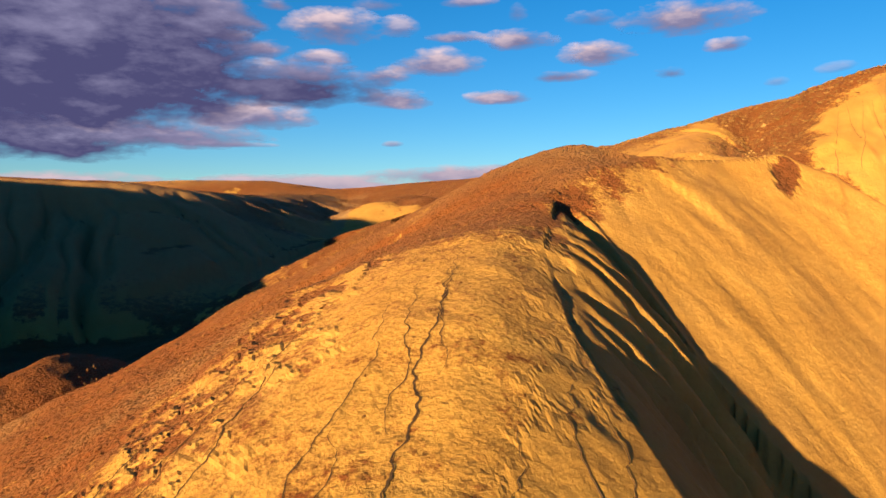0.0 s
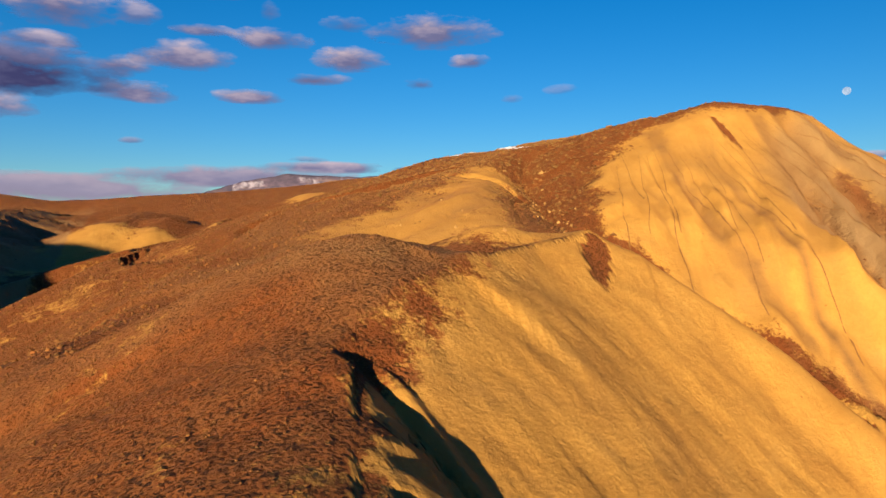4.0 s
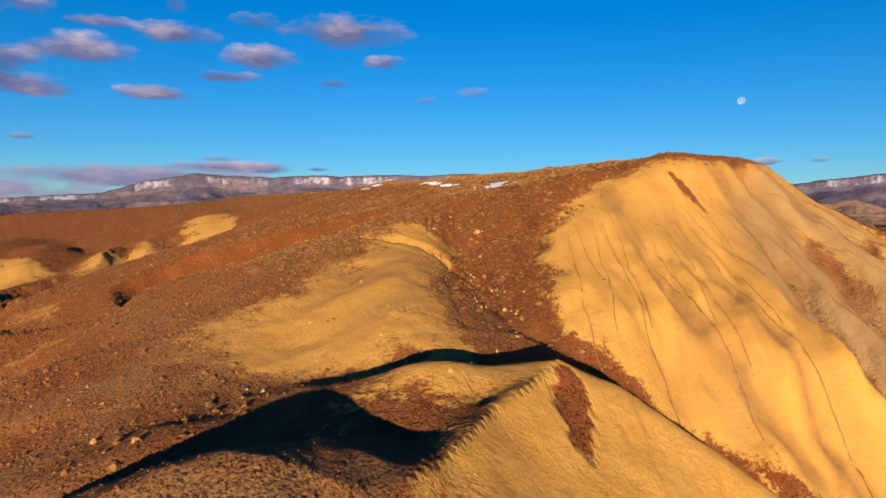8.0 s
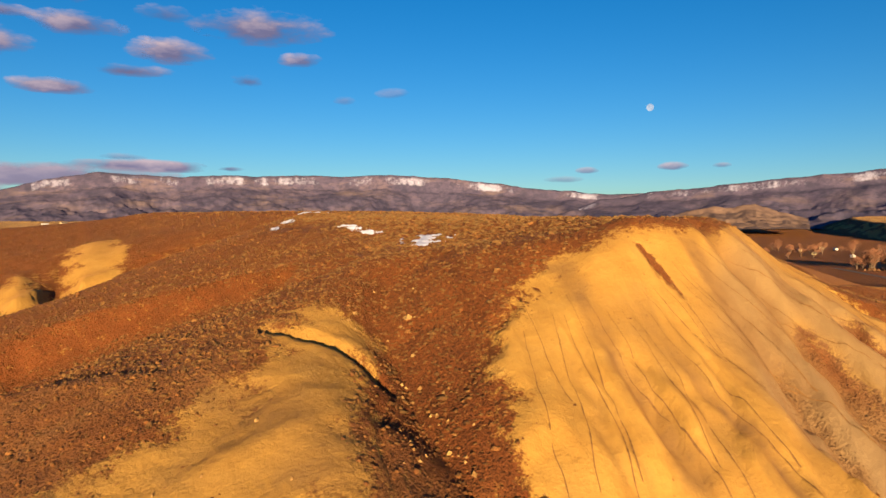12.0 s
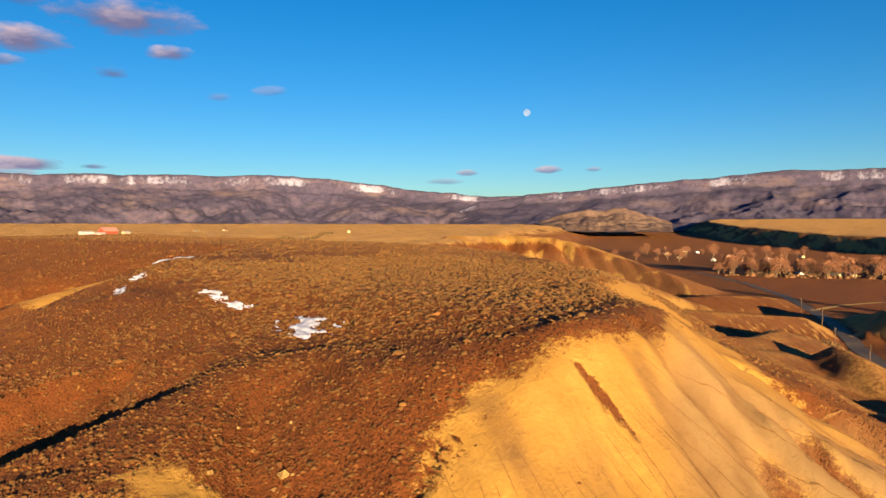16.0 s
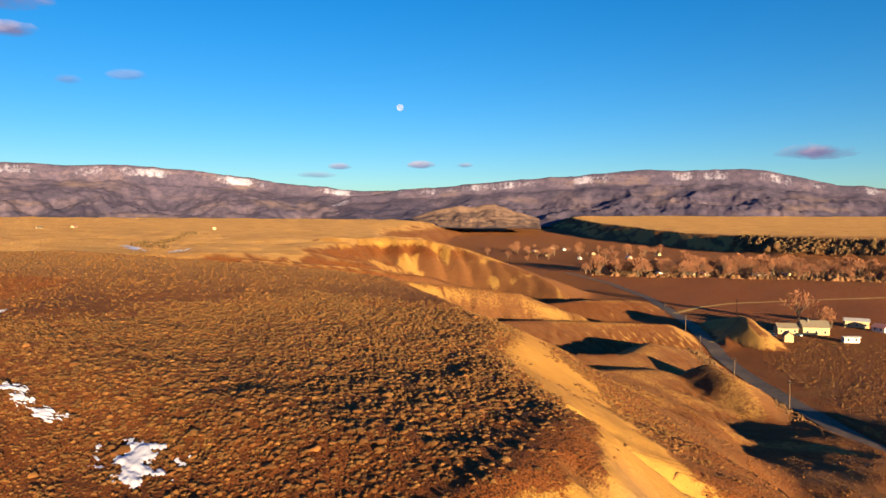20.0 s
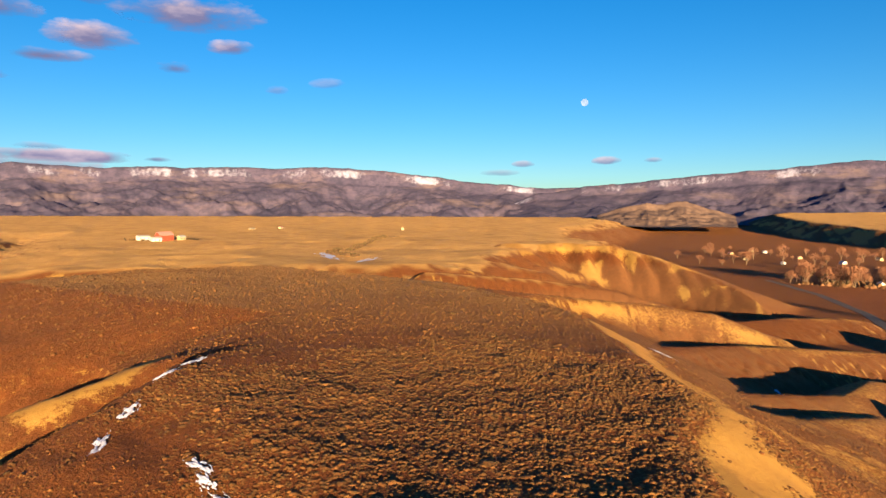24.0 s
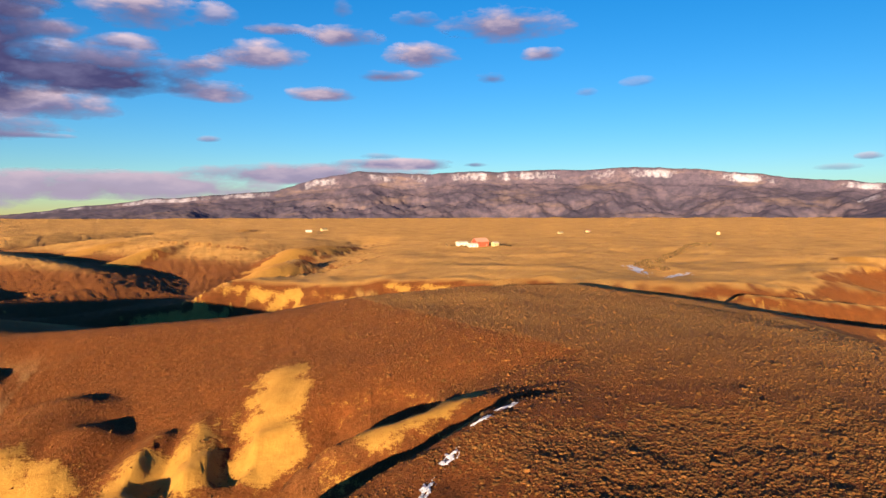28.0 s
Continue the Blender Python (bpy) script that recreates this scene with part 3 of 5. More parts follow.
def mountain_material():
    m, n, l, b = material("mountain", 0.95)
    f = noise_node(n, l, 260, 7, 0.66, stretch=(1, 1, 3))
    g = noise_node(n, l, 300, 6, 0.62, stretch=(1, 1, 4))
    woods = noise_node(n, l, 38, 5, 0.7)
    # distance haze is put into these purple-blue base colours, the snow's too
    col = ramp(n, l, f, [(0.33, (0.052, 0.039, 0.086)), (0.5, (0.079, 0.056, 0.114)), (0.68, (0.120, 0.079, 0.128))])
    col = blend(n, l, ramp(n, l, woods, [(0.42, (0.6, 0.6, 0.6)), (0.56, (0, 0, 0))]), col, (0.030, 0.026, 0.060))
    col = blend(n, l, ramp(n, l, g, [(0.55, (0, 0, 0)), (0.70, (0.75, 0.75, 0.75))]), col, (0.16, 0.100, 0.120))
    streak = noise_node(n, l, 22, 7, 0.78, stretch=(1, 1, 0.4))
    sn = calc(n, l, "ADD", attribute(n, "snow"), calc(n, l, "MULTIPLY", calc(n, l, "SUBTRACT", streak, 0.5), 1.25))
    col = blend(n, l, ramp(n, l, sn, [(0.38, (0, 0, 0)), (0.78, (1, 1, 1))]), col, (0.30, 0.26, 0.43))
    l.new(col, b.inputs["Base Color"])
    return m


def foothill_material():
    m, n, l, b = material("foothill", 0.95)
    l.new(ramp(n, l, noise_node(n, l, 60, 6, 0.65), [(0.35, (0.075, 0.042, 0.048)), (0.6, (0.17, 0.095, 0.085))]), b.inputs["Base Color"])
    return m


def cloud_material():
    m, n, l, b = material("cloud")
    out = n["Material Output"]
    tc = n.new("ShaderNodeTexCoord")
    geo = n.new("ShaderNodeNewGeometry")
    mp = n.new("ShaderNodeMapping")
    mp.inputs["Scale"].default_value = (1 / 360, 1 / 360, 1 / 130)
    l.new(geo.outputs["Position"], mp.inputs["Vector"])
    t = n.new("ShaderNodeTexNoise")
    t.inputs["Scale"].default_value, t.inputs["Detail"].default_value, t.inputs["Roughness"].default_value = 1.0, 7, 0.58
    l.new(mp.outputs["Vector"], t.inputs["Vector"])
    puff = t.outputs["Fac"]
    body = calc(n, l, "ADD", attribute(n, "body"), calc(n, l, "MULTIPLY", calc(n, l, "SUBTRACT", puff, 0.5), 2.5))
    alpha = ramp(n, l, body, [(0.10, (0, 0, 0)), (0.80, (1, 1, 1))])
    rise = calc(n, l, "ADD", attribute(n, "rise"), calc(n, l, "MULTIPLY", calc(n, l, "SUBTRACT", puff, 0.5), 1.1))
    # sunlit tops and shaded undersides are painted into the emission, by height
    tint = ramp(n, l, rise, [(0.15, (0.0168, 0.0162, 0.0396)), (0.5, (0.0552, 0.0516, 0.0852)), (0.85, (0.186, 0.141, 0.147))])
    tint = blend(n, l, attribute(n, "pale"), tint, (0.12, 0.099, 0.114))
    em = n.new("ShaderNodeEmission")
    l.new(tint, em.inputs["Color"])
    tr = n.new("ShaderNodeBsdfTransparent")
    mx = n.new("ShaderNodeMixShader")
    l.new(calc(n, l, "MULTIPLY", alpha, attribute(n, "thick")), mx.inputs["Fac"])
    l.new(tr.outputs[0], mx.inputs[1])
    l.new(em.outputs[0], mx.inputs[2])
    l.new(mx.outputs[0], out.inputs["Surface"])
    return m


def moon_material():
    m, n, l, b = material("moon")
    em = n.new("ShaderNodeEmission")
    l.new(ramp(n, l, noise_node(n, l, 22, 3), [(0.4, (0.12, 0.15, 0.186)), (0.6, (0.186, 0.204, 0.222))]), em.inputs["Color"])
    l.new(em.outputs[0], n["Material Output"].inputs["Surface"])
    return m


def tuft_material(name, stops):
    m, n, l, b = material(name, 0.9)
    geo = n.new("ShaderNodeNewGeometry")
    col = ramp(n, l, geo.outputs["Random Per Island"], stops)
    col = blend(n, l, ramp(n, l, noise_node(n, l, 0.12, 3), [(0.3, (0.6, 0.6, 0.6)), (0.6, (0, 0, 0))]), col, (0.0888, 0.0434, 0.021))
    l.new(col, b.inputs["Base Color"])
    bump(n, l, b, noise_node(n, l, 0.06, 4, 0.7), 0.8, 0.05)
    b.inputs["Sheen Weight"].default_value, b.inputs["Sheen Roughness"].default_value, b.inputs["Sheen Tint"].default_value = 0.15, 0.5, (0.85, 0.5, 0.2, 1)
    return m


GROUND = ground_material()
MOUNTAIN, FOOTHILL, CLOUD, MOON = mountain_material(), foothill_material(), cloud_material(), moon_material()
SCRUB = tuft_material("scrub", [(0.0, (0.0734, 0.0184, 0.00546)), (0.4, (0.108, 0.0285, 0.0078)), (0.8, (0.157, 0.0451, 0.0125)), (1.0, (0.211, 0.0718, 0.0218))])
GOLD = tuft_material("bunch_grass", [(0.0, (0.0994, 0.0313, 0.00936)), (0.5, (0.14, 0.0478, 0.014)), (1.0, (0.205, 0.0791, 0.025))])
THICKET = tuft_material("thicket", [(0.0, (0.0962, 0.0372, 0.021)), (0.5, (0.163, 0.062, 0.035)), (1.0, (0.222, 0.093, 0.056))])
BRUSH = tuft_material("brush", [(0.0, (0.037, 0.0186, 0.0126)), (0.5, (0.074, 0.0341, 0.021)), (1.0, (0.126, 0.0558, 0.0315))])
CLOD = tuft_material("clod", [(0.0, (0.207, 0.093, 0.035)), (0.5, (0.266, 0.13, 0.049)), (1.0, (0.326, 0.174, 0.07))])
SNOW = plain("snow", (0.46, 0.42, 0.62), 0.6, 0.8, 0.08)
ASPHALT = plain("asphalt", (0.128, 0.085, 0.076), 0.85, 2.5, 0.25)
CREAM, WHITE, RED = plain("cream_siding", (0.351, 0.232, 0.15), 0.7, 0.8, 0.1), plain("white_paint", (0.456, 0.383, 0.415), 0.6, 0.8, 0.08), plain("red_siding", (0.246, 0.0428, 0.0288), 0.7, 0.8, 0.15)
SHINGLE, TIN, ROSE = plain("shingle", (0.15, 0.109, 0.096), 0.9, 0.5, 0.3), plain("tin_roof", (0.338, 0.292, 0.336), 0.45, 1.5, 0.15), plain("rose_roof", (0.375, 0.163, 0.16), 0.7, 1.0, 0.15)
WOOD, BARK, TWIG = plain("pole_wood", (0.105, 0.0612, 0.048), 0.9, 0.3, 0.3), plain("bark", (0.12, 0.0714, 0.056), 0.95, 0.4, 0.3), plain("twig", (0.20, 0.078, 0.050), 0.95, 1.2, 0.35)
RUBBER = plain("rubber", (0.03, 0.03, 0.03), 0.8, 0.2, 0.2)
GLASS, _, _, gb = material("window_glass", 0.12)
gb.inputs["Base Color"].default_value, gb.inputs["Specular IOR Level"].default_value = (0.03, 0.04, 0.05, 1), 0.6

RILL = plain("rill_earth_shade", (0.15, 0.066, 0.026), 1.0, 0.3, 0.3)
CRACKSHADE = plain("crack_shade", (0.0555, 0.0269, 0.016), 1.0, 0.2, 0.3)

# ---- the ground: one sheet out to the horizon ----
CENTRE = (4.0, -16.0)


def mesh_object(name, verts, faces, mat, attrs=(), smooth=True):
    me = bpy.data.meshes.new(name)
    verts, faces = np.asarray(verts, np.float32), np.asarray(faces, np.int32)
    k = faces.shape[1]
    me.vertices.add(len(verts))
    me.vertices.foreach_set("co", verts.ravel())
    me.loops.add(faces.size)
    me.loops.foreach_set("vertex_index", faces.ravel())
    me.polygons.add(len(faces))
    me.polygons.foreach_set("loop_start", np.arange(0, faces.size, k, dtype=np.int32))
    me.polygons.foreach_set("use_smooth", np.full(len(faces), smooth))
    for key, values in attrs:
        a = me.attributes.new(key, "FLOAT", "POINT")
        a.data.foreach_set("value", np.asarray(values, np.float32))
    me.update(calc_edges=True)
    me.validate()
    me.materials.append(mat)
    return new(name, me)


def grid_faces(rows, cols, closed=False):
    i, j = np.meshgrid(np.arange(rows - 1), np.arange(cols if closed else cols - 1), indexing="ij")
    jn = (j + 1) % cols
    return np.stack([i * cols + j, i * cols + jn, (i + 1) * cols + jn, (i + 1) * cols + j], -1).reshape(-1, 4)


fan = np.radians(np.concatenate([np.arange(-106, -47, 0.17), np.arange(-47, -25, 0.09), np.arange(-25, 41, 0.16), np.arange(41, 254, 2.4)]))
reach = np.concatenate([[0.5, 3, 6, 9, 12], np.geomspace(15, 130, 340)[:-1], np.geomspace(130, 900, 180)[:-1], np.geomspace(900, 4900, 90)])
rr, aa = np.meshgrid(reach, fan, indexing="ij")
gx, gy = CENTRE[0] - rr * np.sin(aa), CENTRE[1] + rr * np.cos(aa)
gz, g1, beds = (v.reshape(gx.shape) for v in height(gx.ravel(), gy.ravel()))
slope_r = np.gradient(gz, reach, axis=0)
slope_a = (np.roll(gz, -1, 1) - np.roll(gz, 1, 1)) / (rr * np.maximum(np.roll(aa, -1, 1) - np.roll(aa, 1, 1), 1e-3))
steep = np.clip(np.hypot(slope_r, slope_a), 0, 2)
steep[:, 0] = steep[:, 1]
steep[:, -1] = steep[:, -2]


def blob(x, y, cx, cy, rx, ry, turn=0.0, soft=0.5):
    c, s = math.cos(radians(turn)), math.sin(radians(turn))
    u, v = (x - cx) * c + (y - cy) * s, (y - cy) * c - (x - cx) * s
    q = np.hypot(u / rx, v / ry) + 0.35 * fbm(x, y, max(rx, ry) * 0.5, 3)
    return 1 - sstep(1 - soft, 1 + soft, q)


def patch(x, y, ring, soft=1.0, ragged=1.0):
    d = along(x, y, [p[:2] for p in ring + ring[:1]])[0] * np.where(inside(x, y, ring), 1, -1)
    return sstep(-soft, soft, d + ragged * fbm(x, y, 3.5, 4))


def band(x, y, line, width, soft=1.0):
    d = along(x, y, line)[0] + 0.5 * width * fbm(x, y, width * 2, 3)
    return 1 - sstep(width - soft, width + soft, d)


FIELD = [(500, 205), (640, 305), (722, 374), (760, 340), (800, 250), (790, 60), (700, -60), (520, 60), (484, 160)]


SPURCLAY = [(26.2, 60), (20.3, 63.5), (15, 68), (11, 75), (12.5, 79), (17, 78), (22, 80.5), (27, 84), (30, 88.5), (34, 92), (37.6, 89), (38.2, 86.5), (35, 82), (31.5, 77), (26.8, 67)]
BRAKE = [(26.4, 60), (27.4, 66), (31.9, 77), (36.5, 83.5), (39.0, 87.5), (37.5, 93), (45, 102), (58, 94), (54, 81.5), (49.3, 80.5), (43.2, 79), (39.4, 75.5), (37.8, 71), (36, 66), (38, 61), (36, 59), (32, 62)]


FACECLAY = [(7.6, 35.5), (10.5, 41), (14, 46), (21, 52), (28, 55.5), (36, 49.5), (48, 40), (44, 16), (16, 12), (8, 20), (6.5, 30)]
NOSECLAY = [(46, 77.6), (49.5, 77.5), (53.7, 76.0), (57.5, 75.5), (61, 74.8), (67, 75.2), (74, 78.4), (84, 91), (98, 84), (92, 54), (72, 42), (54, 46), (42, 57), (38.5, 61), (36, 66), (38.2, 71), (39.8, 75), (43.3, 78)]


def ground_kinds(x, y, z, steep, d1):
    """Where brown scrub soil, straw grass, the ploughed field and grey clay lie."""
    w = fbm(x, y, 14, 4)
    near = np.hypot(x - 20, y - 40)
    veg = 1 - sstep(0.42, 0.60, steep + 0.12 * w)
    # the near ridge: bare along its crest, scrub on the knob
    bare = (1 - sstep(23, 33, y + 3 * w)) * (1 - sstep(2, 9, along(x, y, NEAR)[0] * (1 - 0.6 * (x > 2)) + 3 * w))
    veg = np.minimum(veg, 1 - 0.74 * bare)
    dn, sn, _, _ = along(x, y, NEAR)
    veg = np.maximum(veg, 0.9 * (1 - sstep(60, 72, near)) * sstep(2, 14, dn * np.clip(-sn, 0, 1) + 4 * w))
    veg = np.minimum(veg, 1 - patch(x, y, FACECLAY, 2.0, 2.5))
    veg = np.maximum(veg, np.maximum(blob(x, y, 9.5, 48, 5.5, 8, -30), blob(x, y, 2.0, 42, 6.5, 11, -15, 0.3)))
    veg = np.minimum(veg, 1 - blob(x, y, 25, 57, 9, 3.2, 0) * 0.9)
    veg = np.maximum(veg, blob(x, y, 26.8, 53.2, 0.9, 2.6, -32, 0.3))
    # scrub on the long western slope of the tableland
    west = sstep(58, 66, y) * (1 - sstep(176, 182, y)) * (1 - sstep(44, 48, x - 0.15 * (y - 84))) * sstep(-40, -20, x)
    veg = np.maximum(veg, west * (0.75 + 0.35 * fbm(x * 0.8 + y * 0.6, y * 0.25 - x * 0.3, 6, 3)))
    veg = np.maximum(veg, 0.9 * band(x, y, SIDECUT, 14.0, 4.0))
    # spur face bare, the ravine beside it overgrown
    veg = np.minimum(veg, 1 - patch(x, y, SPURCLAY, 4.0, 3.0))
    veg = np.maximum(veg, patch(x, y, BRAKE, 1.8, 1.5))
    veg = np.maximum(veg, 0.8 * band(x, y, RAVINE[4:], 2.2))
    # the western slope of the tableland is scrub, the nose and the eastern rim bare
    veg = np.minimum(veg, 1 - patch(x, y, NOSECLAY, 1.6, 1.2))
    veg = np.maximum(veg, blob(x, y, 57.4, 75.4, 0.5, 2.0, 0, 0.3))
    # gully scrub, its brown bands widened to carry the rills' shade as well
    for k, wide in ((1, 0.9), (2, 1.9), (3, 2.4)):
        veg = np.maximum(veg, 0.9 * band(x, y, FACECUTS[k][1:], wide))
    veg = np.maximum(veg, (1 - sstep(1.2, 4.2, d1 - 1.5 * w)) * (near < 300))
    hill = (1 - sstep(50, 75, along(x, y, LEFTHILL[:6])[0])) * (y > 60) * (x < -25)
    veg = np.where(hill > 0, veg * (1 - 0.8 * hill * sstep(0.18, 0.3, steep)), veg)
    stripe = sstep(2.0, 5.0, d1) * (1 - sstep(9, 15, d1 + 6 * w)) * ((x - 70) * 170 - (y - 80) * 116 > 0) * (1 - sstep(225, 250, y))
    below = sstep(9, 15, d1 + 6 * w) * (1 - sstep(110, 150, d1)) * ((x - 78) * 170 - (y - 80) * 116 > 0) * (1 - sstep(225, 250, y)) * sstep(84, 92, x)
    veg = np.maximum(veg, below)
    veg = np.minimum(veg, 1 - stripe)
    veg = np.maximum(veg, sstep(166, 176, y) * (1 - sstep(275, 290, y)) * (1 - sstep(80, 90, x)) * sstep(-60, -45, x) * (0.8 + 0.2 * w))
    for crest, _, _ in KNOLLS:
        veg = np.minimum(veg, 1 - 0.95 * (1 - sstep(1.5, 10.5, along(x, y, crest[1:])[0] + 4.5 * fbm(x, y, 10, 5, 0.6))))
    veg = np.minimum(veg, 1 - blob(x, y, 58, 180, 13, 5.0, 25, 0.5))
    veg = np.minimum(veg, 1 - 0.9 * blob(x, y, -22, 194, 19, 14, 0, 0.4))
    for crest, _, _ in MOUNDS:
        m = near_line(x, y, crest, 40)
        veg[m] = np.minimum(veg[m], 1 - 0.5 * (1 - sstep(3, 13, along(x[m], y[m], crest[1:])[0] + 7 * fbm(x[m], y[m], 14, 4))))
    for crest in BLUFFRIBS:
        m = near_line(x, y, crest, 20)
        veg[m] = np.minimum(veg[m], 1 - 0.85 * (1 - sstep(5, 13, along(x[m], y[m], crest)[0] + 6 * fbm(x[m], y[m], 15, 4))))
    for crest in SPURS:
        m = near_line(x, y, crest, 60)
        veg[m] = np.minimum(veg[m], 1 - 0.38 * (1 - sstep(6, 22, along(x[m], y[m], crest[1:])[0] + 12 * fbm(x[m], y[m], 22, 4))))
    for crest, _ in FARHILLS:
        veg = np.minimum(veg, 1 - 0.9 * (1 - sstep(8, 26, along(x, y, crest[1:])[0] + 14 * fbm(x, y, 22, 3))))
    scarp = sstep(230, 260, x) * (1 - sstep(500, 560, x)) * sstep(235, 270, y) * (1 - sstep(10, 14, z))
    veg = np.maximum(veg, scarp * sstep(-0.65, -0.15, fbm(x, y, 40, 5, 0.6)))
    grass = sstep(230, 420, near + 50 * fbm(x, y, 90, 3)) * sstep(2, 9, z) * (1 - sstep(0.22, 0.36, steep))
    grass = grass * sstep(0.1, 0.6, veg)
    grass = np.maximum(grass, 0.6 * sstep(120, 240, near) * (d1 < 1.5))
    field = inside(x, y, FIELD).astype(float)
    grey = 0.7 * hill * sstep(0.15, 0.3, steep)
    grey = grey + 0.7 * sstep(52, 61, x) * (1 - sstep(88, 96, x)) * (1 - sstep(3, 10, z + 3 * w)) * sstep(30, 40, y) * (1 - sstep(72, 80, y))
    grey = grey + sstep(150, 230, x) * (1 - sstep(0.0, 6.0, z)) * sstep(0.2, 0.4, steep) * 0.25
    grey = grey + 0.8 * np.maximum(band(x, y, FACECUTS[2][1:], 7.0, 3.0), band(x, y, FACECUTS[3][1:], 8.0, 3.0)) * (1 - veg)
    return np.clip(veg, 0, 1), grass, field, np.clip(grey, 0, 1)


veg, grass, field, grey = ground_kinds(gx, gy, gz, steep, g1)
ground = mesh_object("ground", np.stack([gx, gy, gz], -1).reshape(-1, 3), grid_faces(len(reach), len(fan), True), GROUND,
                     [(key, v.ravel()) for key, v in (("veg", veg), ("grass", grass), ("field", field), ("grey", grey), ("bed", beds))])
tagged(ground, "ochre clay badland hills with brown scrub tops and straw-coloured flats", "ground", kind="structure")


# ---- mountains, clouds and moon ----
def heights_at(x, y):
    return height(np.asarray(x, float), np.asarray(y, float))[0]


def range_of_hills(name, label, skyline, inner, outer, mat, cliff, wild, snowy, seed):
    """Mountains about the centre, between two distances: skyline of (yaw, height over the eye in degrees)."""
    yaw = np.arange(skyline[-1][0], skyline[0][0], 0.09)
    line = np.array(skyline[::-1], float)
    top = 30 + 0.93 * outer * np.tan(np.radians(np.interp(yaw, line[:, 0], line[:, 1])))
    top = top + 7 * fbm(yaw * 3 + seed, yaw * 0 + seed, 9, 4)
    u = np.concatenate([np.linspace(0, cliff - 0.02, 48), np.linspace(cliff - 0.01, cliff + 0.11, 26), np.linspace(cliff + 0.13, 1, 8)])
    uu, yy = np.meshgrid(u, yaw, indexing="ij")
    r = inner + (outer - inner) * uu
    x, y = CENTRE[0] - r * np.sin(np.radians(yy)), CENTRE[1] + r * np.cos(np.radians(yy))
    ravines = np.abs(fbm(x, y, wild, 6, 0.55))
    p = np.where(uu < cliff, 0.72 * (uu / cliff) ** 1.35, 0.72 + 0.28 * sstep(cliff, cliff + 0.10, uu))
    p = p - 0.26 * ravines * np.sin(np.pi * np.clip(uu / (cliff + 0.1), 0, 1)) * (uu < cliff + 0.1)
    p = np.where(uu > 0.93, p - (uu - 0.93) * 1.5, p)
    base = 8.0
    z = base + (top[None, :] - base) * p + 2 * fbm(x, y, 80, 2)
    band_ = sstep(0.76, 0.84, p) * (1 - 0.55 * sstep(0.93, 0.99, p))
    snow = snowy * (band_ * (0.38 + 0.5 * fbm(yy, uu * 3, 4.0, 6, 0.7)) + 0.22 * sstep(0.5, 0.8, p) * (0.6 + fbm(yy, uu * 9, 1.6, 5, 0.7)))
    ob = mesh_object(name, np.stack([x, y, z], -1).reshape(-1, 3), grid_faces(len(u), len(yaw)), mat, [("snow", snow.ravel())])
    return tagged(ob, label, "mountain", kind="structure")


range_of_hills("mountain_mesa", "long flat-topped mountain with snowy cliffs, purple haze put into its colour",
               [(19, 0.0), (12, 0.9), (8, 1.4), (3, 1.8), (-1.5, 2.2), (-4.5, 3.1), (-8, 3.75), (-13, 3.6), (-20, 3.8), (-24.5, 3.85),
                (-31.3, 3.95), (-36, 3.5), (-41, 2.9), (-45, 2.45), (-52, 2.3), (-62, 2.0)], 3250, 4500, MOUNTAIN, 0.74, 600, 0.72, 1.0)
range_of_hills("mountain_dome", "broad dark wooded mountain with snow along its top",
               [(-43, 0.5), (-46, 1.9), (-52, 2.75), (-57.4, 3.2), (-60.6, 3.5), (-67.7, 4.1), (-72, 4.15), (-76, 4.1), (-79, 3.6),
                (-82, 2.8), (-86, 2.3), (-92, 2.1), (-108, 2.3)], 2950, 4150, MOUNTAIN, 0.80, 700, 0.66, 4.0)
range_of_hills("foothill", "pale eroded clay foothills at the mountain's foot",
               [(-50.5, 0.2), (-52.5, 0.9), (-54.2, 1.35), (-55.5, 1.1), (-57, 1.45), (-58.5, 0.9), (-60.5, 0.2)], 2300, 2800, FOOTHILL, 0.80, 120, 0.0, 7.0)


def sky_place(yaw, elev, far):
    a, e = radians(yaw), radians(elev)
    return Vector((20 - far * math.cos(e) * math.sin(a), 40 + far * math.cos(e) * math.cos(a), 30 + far * math.sin(e)))


def cloud(yaw, elev, wide, high, thick=1.0, pale=0.0, bulk=1.0, far=4600):
    """A bank of cloud, wide and high in degrees, its sunlit top and shaded base put into the glow."""
    nu, nv = 24, 14
    u, v = np.meshgrid(np.linspace(-1, 1, nu), np.linspace(-1, 1, nv))
    a, e = np.radians(yaw + u * wide * 0.85), np.radians(elev + v * high * 0.95)
    co = np.stack([20 - far * np.cos(e) * np.sin(a), 40 + far * np.cos(e) * np.cos(a), 30 + far * np.sin(e)], -1).reshape(-1, 3)
    lower = np.where(v < 0, 1.5, 1.0)
    far_out = np.hypot(u, v * lower)
    body = bulk - 1.35 * far_out - 3.2 * np.maximum(0, far_out - 0.66)
    ob = mesh_object("cloud", co, grid_faces(nv, nu), CLOUD,
                     [("body", body.ravel()), ("rise", (0.48 + 0.4 * v - (0.28 if high > 3 else 0)).ravel()), ("thick", np.full(nu * nv, thick)), ("pale", np.full(nu * nv, pale))])
    return tagged(ob, "pink-topped grey evening cloud" if high < 4 else "large dark purple-grey cloud bank", "cloud", "clouds in the evening sky", "structure")


